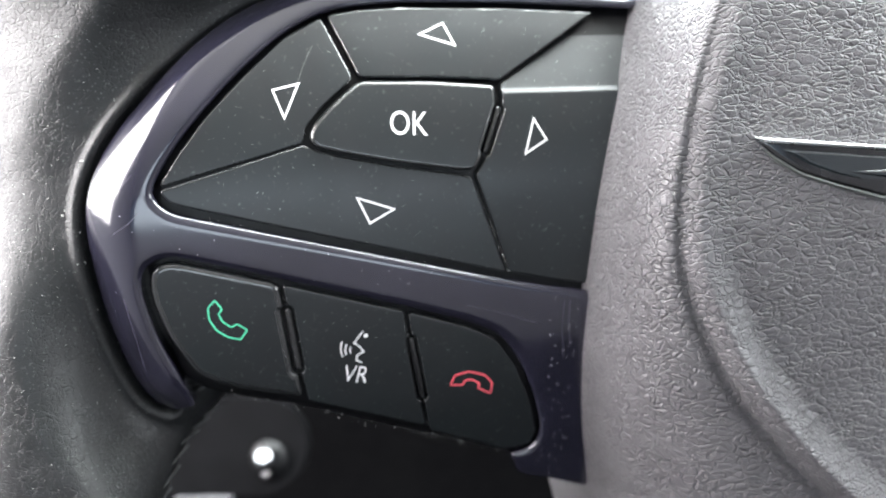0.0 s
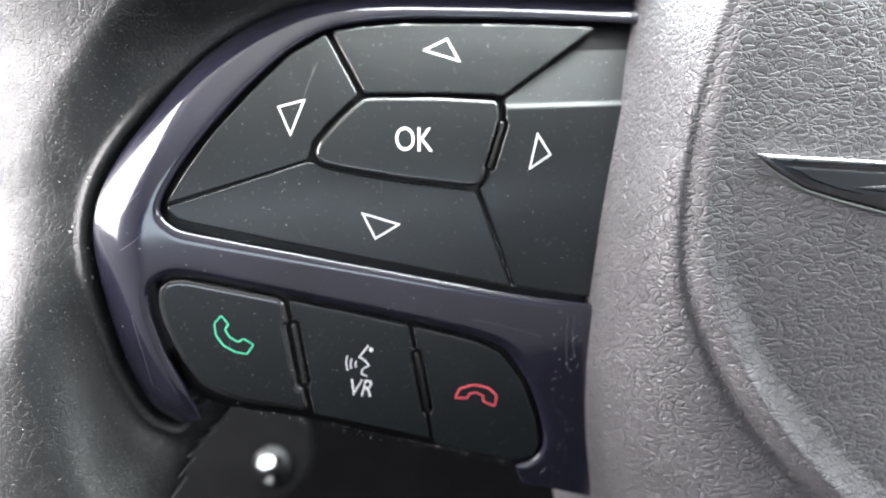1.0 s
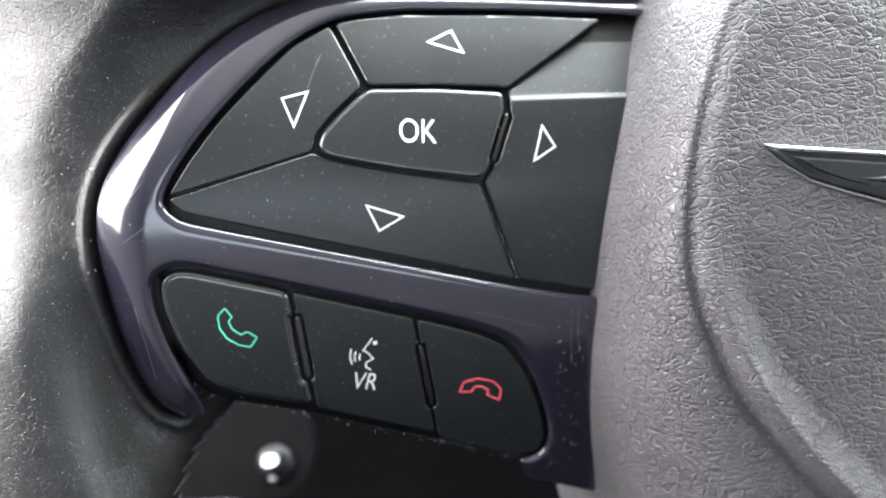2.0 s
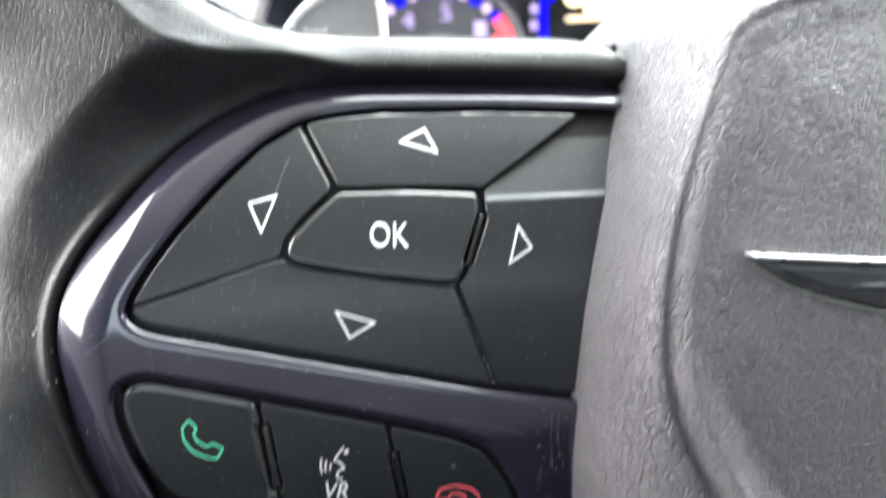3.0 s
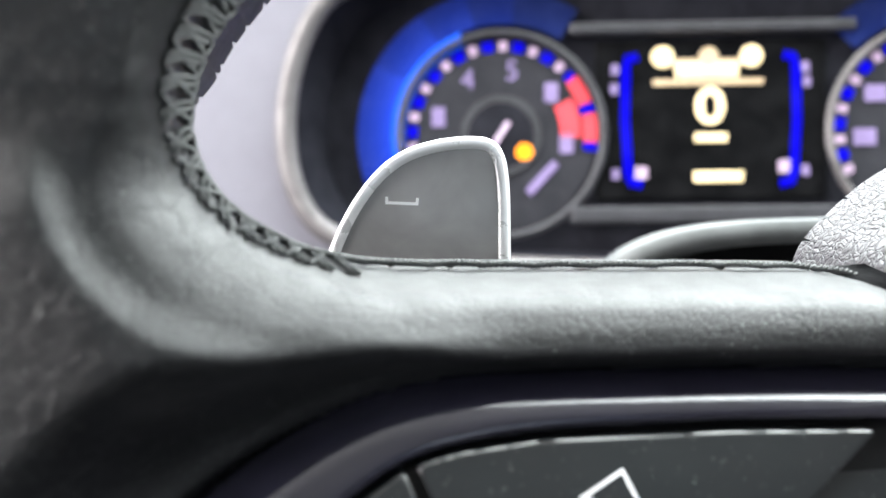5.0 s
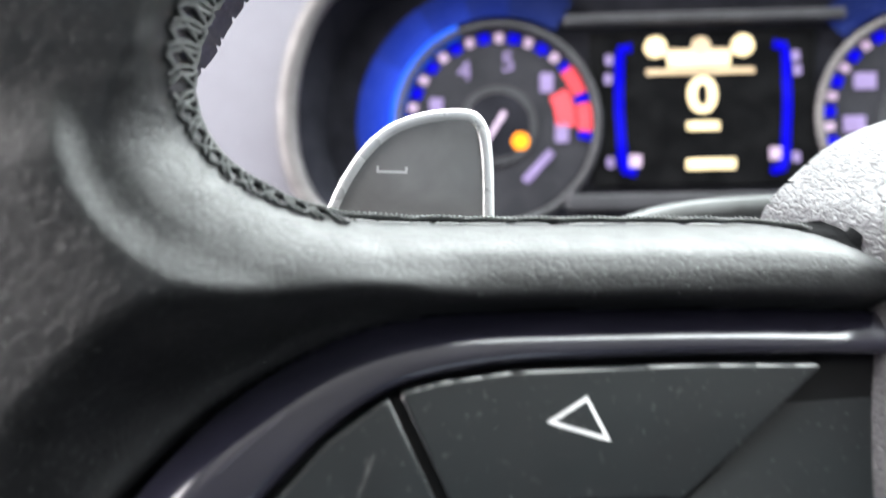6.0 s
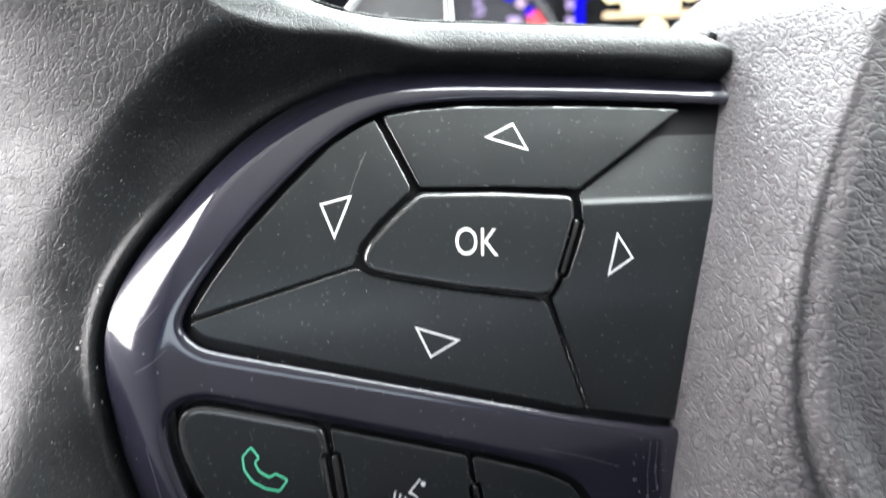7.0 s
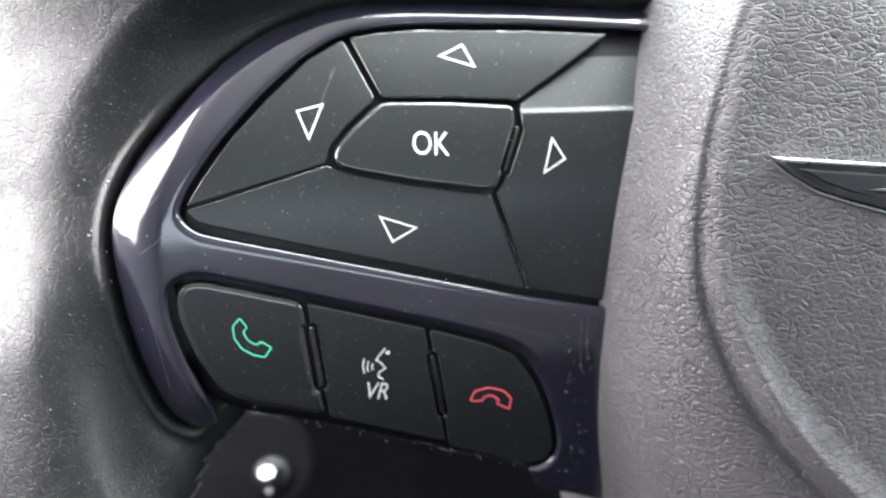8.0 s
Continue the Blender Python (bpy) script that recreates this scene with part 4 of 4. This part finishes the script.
# ---- steering column ----
column = new("steering_column")
column.matrix_world = pose(0.098, 0.25, 0.6975)
tagged(column, "dark steering column with a grey arched upper shell", "steering column")
bm = bmesh.new()
prof = [(math.copysign(0.082 * abs(math.cos(a)) ** 0.4, math.cos(a)), 0.030 + 0.050 * math.sin(a) ** 0.4) for a in (math.pi * (0.045 + 0.91 * k / 48) for k in range(49))]
prof_in = [(x * 0.955, 0.030 + (y - 0.030) * 0.90) for x, y in prof]
rows = []
for yy, zz in ((0.0, 0.0), (0.014, -0.004)):
    rows.append(([bm.verts.new((x, yy, y + zz)) for x, y in prof], [bm.verts.new((x, yy, y + zz)) for x, y in prof_in]))
(ao, ai), (bo, bi) = rows
for k in range(48):
    bm.faces.new((ao[k], ao[k + 1], bo[k + 1], bo[k]))
    bm.faces.new((ai[k], bi[k], bi[k + 1], ai[k + 1]))
    bm.faces.new((ao[k], ai[k], ai[k + 1], ao[k + 1]))
part("upper_shell", bm, material("grey_shell", (0.095, 0.102, 0.102), 0.5), column, "light grey arched shell", True)
# Black plate stands in for the shaded opening inside the arch.
bm = bmesh.new()
hub = [bm.verts.new((x * 0.999, 0.0135, y)) for x, y in prof_in]
back = [bm.verts.new((x * 0.999, 0.022, y - 0.003)) for x, y in prof_in]
bm.faces.new(hub)
bm.faces.new(back[::-1])
for k in range(len(hub)):
    bm.faces.new((hub[k], back[k], back[(k + 1) % len(hub)], hub[(k + 1) % len(hub)]))
bmesh.ops.recalc_face_normals(bm, faces=bm.faces)
part("arch_gap_fill", bm, M_WELL, column, "black plate for the shaded opening under the arch")

# under-dash panel with the bracket and its bolt
bracket = new("knee_bracket")
bracket.matrix_world = pose(-0.070, 0.275, 0.6075, 62)
tagged(bracket, "dark bracket with a bright bolt beneath the wheel", "bracket")
tube("stay", [(-0.012, 0.004, -0.008), (-0.012, 0.03, -0.06), (-0.012, 0.10, -0.15)], 0.006, M_WELL, bracket, "dark mounting stay")
bm = bmesh.new()
ring = [(-0.060, -0.0135), (-0.060, 0.024), (-0.004, 0.024)] + [(-0.004 + 0.020 * math.cos(a), 0.005 + 0.019 * math.sin(a)) for a in (math.pi * (0.5 - k / 14) for k in range(1, 14))] + [(-0.004, -0.0135)]
lower = [bm.verts.new((x, y, -0.010)) for x, y in ring]
upper = [bm.verts.new((x, y, 0.0)) for x, y in ring]
bm.faces.new(lower)
bm.faces.new(upper[::-1])
for k in range(len(ring)):
    bm.faces.new((lower[k], lower[(k + 1) % len(ring)], upper[(k + 1) % len(ring)], upper[k]))
bmesh.ops.recalc_face_normals(bm, faces=bm.faces)
# Plate colour is held near black for the missing shade of column and dash.
part("plate", bm, material("bracket_black_shaded", (0.0026, 0.0026, 0.0030), 0.5, spec=0.06, color2=(0.0038, 0.0038, 0.0044)), bracket)
bm = bmesh.new()
bmesh.ops.create_cone(bm, cap_ends=True, segments=24, radius1=0.0080, radius2=0.0068, depth=0.004, matrix=pose(0.001, 0.0, 0.001))
part("washer", bm, M_WELL, bracket, "black washer", True)
bm = bmesh.new()
bmesh.ops.create_cone(bm, cap_ends=True, segments=6, radius1=0.0036, radius2=0.0032, depth=0.003, matrix=pose(0.0, 0.001, 0.0050, -46))
part("bolt", bm, M_STEEL, bracket, "bright steel bolt head")
# Small steel piece added for the reflection below the bolt.
bm = bmesh.new()
bmesh.ops.create_cone(bm, cap_ends=True, segments=12, radius1=0.0018, radius2=0.0014, depth=0.003, matrix=pose(0.0006, -0.0054, 0.0030, -30))
part("bolt_underglint", bm, M_STEEL, bracket, "small steel piece added as the glint under the bolt")
bm = bmesh.new()
box(bm, -0.036, -0.013, -0.0165, -0.0135, -0.002, 0.003, 0.001)
part("flange", bm, M_HUB, bracket, "grey metal flange")
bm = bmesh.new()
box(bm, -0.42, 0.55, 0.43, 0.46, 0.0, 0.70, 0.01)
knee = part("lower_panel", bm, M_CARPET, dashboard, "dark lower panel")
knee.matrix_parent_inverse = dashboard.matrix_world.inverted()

# black filler stands in for the shaded gap where the spoke enters the hub
gap_outline = rounded([(44.0, 34.0), (44.0, 43.0), (60, 43.6), (60, 32)], 1.0, 4)
plate("spoke_gap_fill", [gap_outline], 0.5, lambda p, q, d: -12.6 - edge_round(43.0 - q, 8, 13), M_CARPET, wheel, "black filler for the shaded gap at the spoke end", skirt=14, tuck=5)

# Dark bar added where only shade lies under the cover's lip.
tube("cover_gap_shade", [(x * MM, y * MM, z * MM) for x, y, z in ((47.6, 31.0, -16), (49.4, 37.0, -16.5), (50.4, 41.0, -17.5), (51.6, 42.2, -20.5))],
     1.5 * MM, M_CARPET, wheel, "black bar added for the shade under the cover's edge", 10)

# scratches
ribbon("scratch", [([(-8.0, 24.9), (-9.7, 21.5), (-11.4, 17.4), (-12.3, 14.6)], False), ([(-8.6, 24.0), (-9.0, 23.2)], False)], 0.10,
       pad, material("scuff", (0.09, 0.09, 0.09), 0.5), key_left, "fine pale scratch", 0.02)
scuff = material("bezel_scuff", (0.075, 0.07, 0.09), 0.4)
bezel_ob = bpy.data.objects["button_bezel"]
srng = random.Random(11)
for a, b in (((-39.8, 1.5), (-35.2, 6.5)), ((-38.5, -2.0), (-34.5, 1.0)), ((-41.0, 4.5), (-38.6, 8.5)), ((8, -9.8), (19, -12.8)), ((14, -16.5), (26, -20.5)),
             ((30.5, -17.0), (30.9, -27.0)), ((31.6, -17.2), (32.0, -25.0)), ((-38.0, -12), (-36.2, -24)), ((-22, 24.5), (-16, 28.8)), ((-2, -7.3), (9, -10.2))):
    mid = (np.array(a) + np.array(b)) / 2 + np.array([srng.uniform(-0.4, 0.4), srng.uniform(-0.4, 0.4)])
    ribbon("scratch", [([a, tuple(mid), b], False)], 0.07, bezel_height, scuff, bezel_ob, "", 0.012)

# dust and lint lying on the wheel, plus dots for grain glint
drng = random.Random(7)
dv, df = [], []


def speck(p, q, height, size, lift=0.03):
    a, ratio = drng.uniform(0, math.pi), drng.choice((1.0, 1.0, 1.3, 2.6, 5.0))
    first = len(dv)
    z = float(height(np.array([p]), np.array([q]), np.array([5.0]))[0])
    for k in range(5):
        w = a + 2 * math.pi * k / 5
        r = size * drng.uniform(0.6, 1.2)
        x, y = r * math.cos(w) * ratio ** 0.5, r * math.sin(w) / ratio ** 0.5
        c, sn = math.cos(a), math.sin(a)
        dv.append(((p + c * x - sn * y) * MM, (q + sn * x + c * y) * MM, (z + lift) * MM))
    top_v = len(dv)
    dv.append((p * MM, q * MM, (z + lift + size * 0.6) * MM))
    for k in range(5):
        df.append((first + k, first + (k + 1) % 5, top_v))


KEY_AREA = rounded([(-30, 4.5), (-18, 20), (-6, 29), (38, 29.5), (42, 20), (37, -12), (20, -11), (-14, -2.5)], 1)
LOW_AREA = rounded([(-33, -9), (-30, -19), (-24, -26), (-12, -30), (8, -38), (25, -43), (26, -38), (20, -25), (4, -18), (-15, -12)], 1)
for area, count, size in ((KEY_AREA, 380, 0.040), (LOW_AREA, 300, 0.036)):
    lo, hi = area.min(0), area.max(0)
    made = 0
    while made < count:
        p, q = drng.uniform(lo[0], hi[0]), drng.uniform(lo[1], hi[1])
        if inside(np.array([[p, q]]), [area])[0]:
            speck(p, q, pad, size * drng.choice((0.5, 0.6, 0.8, 1.0, 1.0, 1.7)))
            made += 1
for k in range(46):
    speck(drng.gauss(23, 1.6), drng.gauss(-27, 3.5), pad, 0.05, 0.05)
for k in range(60):
    speck(drng.uniform(28, 33), drng.uniform(-52, -16), bezel_height, drng.choice((0.05, 0.07, 0.10)))
for k in range(60):
    p = drng.uniform(-42, 10)
    speck(p, drng.uniform(-4, 4) + (-6 - 0.26 * (p + 18) if p > -30 else drng.uniform(-25, 8)), bezel_height, drng.choice((0.04, 0.05, 0.08)), 0.02)
for k in range(46):
    speck(drng.uniform(-12, 42), drng.uniform(35.8, 40), leather_height, drng.choice((0.03, 0.04, 0.05, 0.09)))
for k in range(50):
    speck(drng.uniform(-54, -38), drng.uniform(-38, 45), leather_height, drng.choice((0.05, 0.07, 0.10)))
# Not dust: pale dots painted for the glint of the leather's embossed grain.
for k in range(520):
    p, q = (drng.uniform(-58, -16), drng.uniform(24, 54)) if k < 340 else (drng.uniform(-60, -46), drng.uniform(-42, 24))
    if not inside(np.array([[p, q]]), [LEATHER_HOLE])[0]:
        speck(p, q, leather_height, drng.choice((0.03, 0.04, 0.05)), 0.02)
for k in range(70):
    p = drng.uniform(-26, 24)
    speck(p, -27.8 - 0.36 * (p + 26) - drng.uniform(-0.4, 1.0), lambda a, b, d: pad(a, b, d) - 1.6, drng.choice((0.05, 0.07, 0.12)), 0.15)
for p, q, sz in ((-42.9, 8.6, 0.42), (-43.4, 7.9, 0.30), (-44.0, -2.0, 0.25), (-43.6, -6.5, 0.25), (-46.3, 0.6, 0.35), (-46.0, 1.3, 0.28), (-37.8, 17.5, 0.16),
                 (-42.5, -14, 0.18), (-40.5, -20, 0.15)):
    speck(p, q, leather_height, sz * 0.7, 0.08)
for k in range(26):
    u = drng.uniform(0.3, 1.0)
    speck(15.8 + 5.4 * u + drng.gauss(0, 0.12), 4 - 15.7 * u, pad, drng.choice((0.05, 0.08, 0.13)), -0.2)
dust = mesh_object("dust", dv, df, M_DUST_GLINT, None, smooth=False)
dust.matrix_world = WHEEL
tagged(dust, "pale dust and lint on the keys and leather, with dots for grain glint", "dust", kind="stuff")
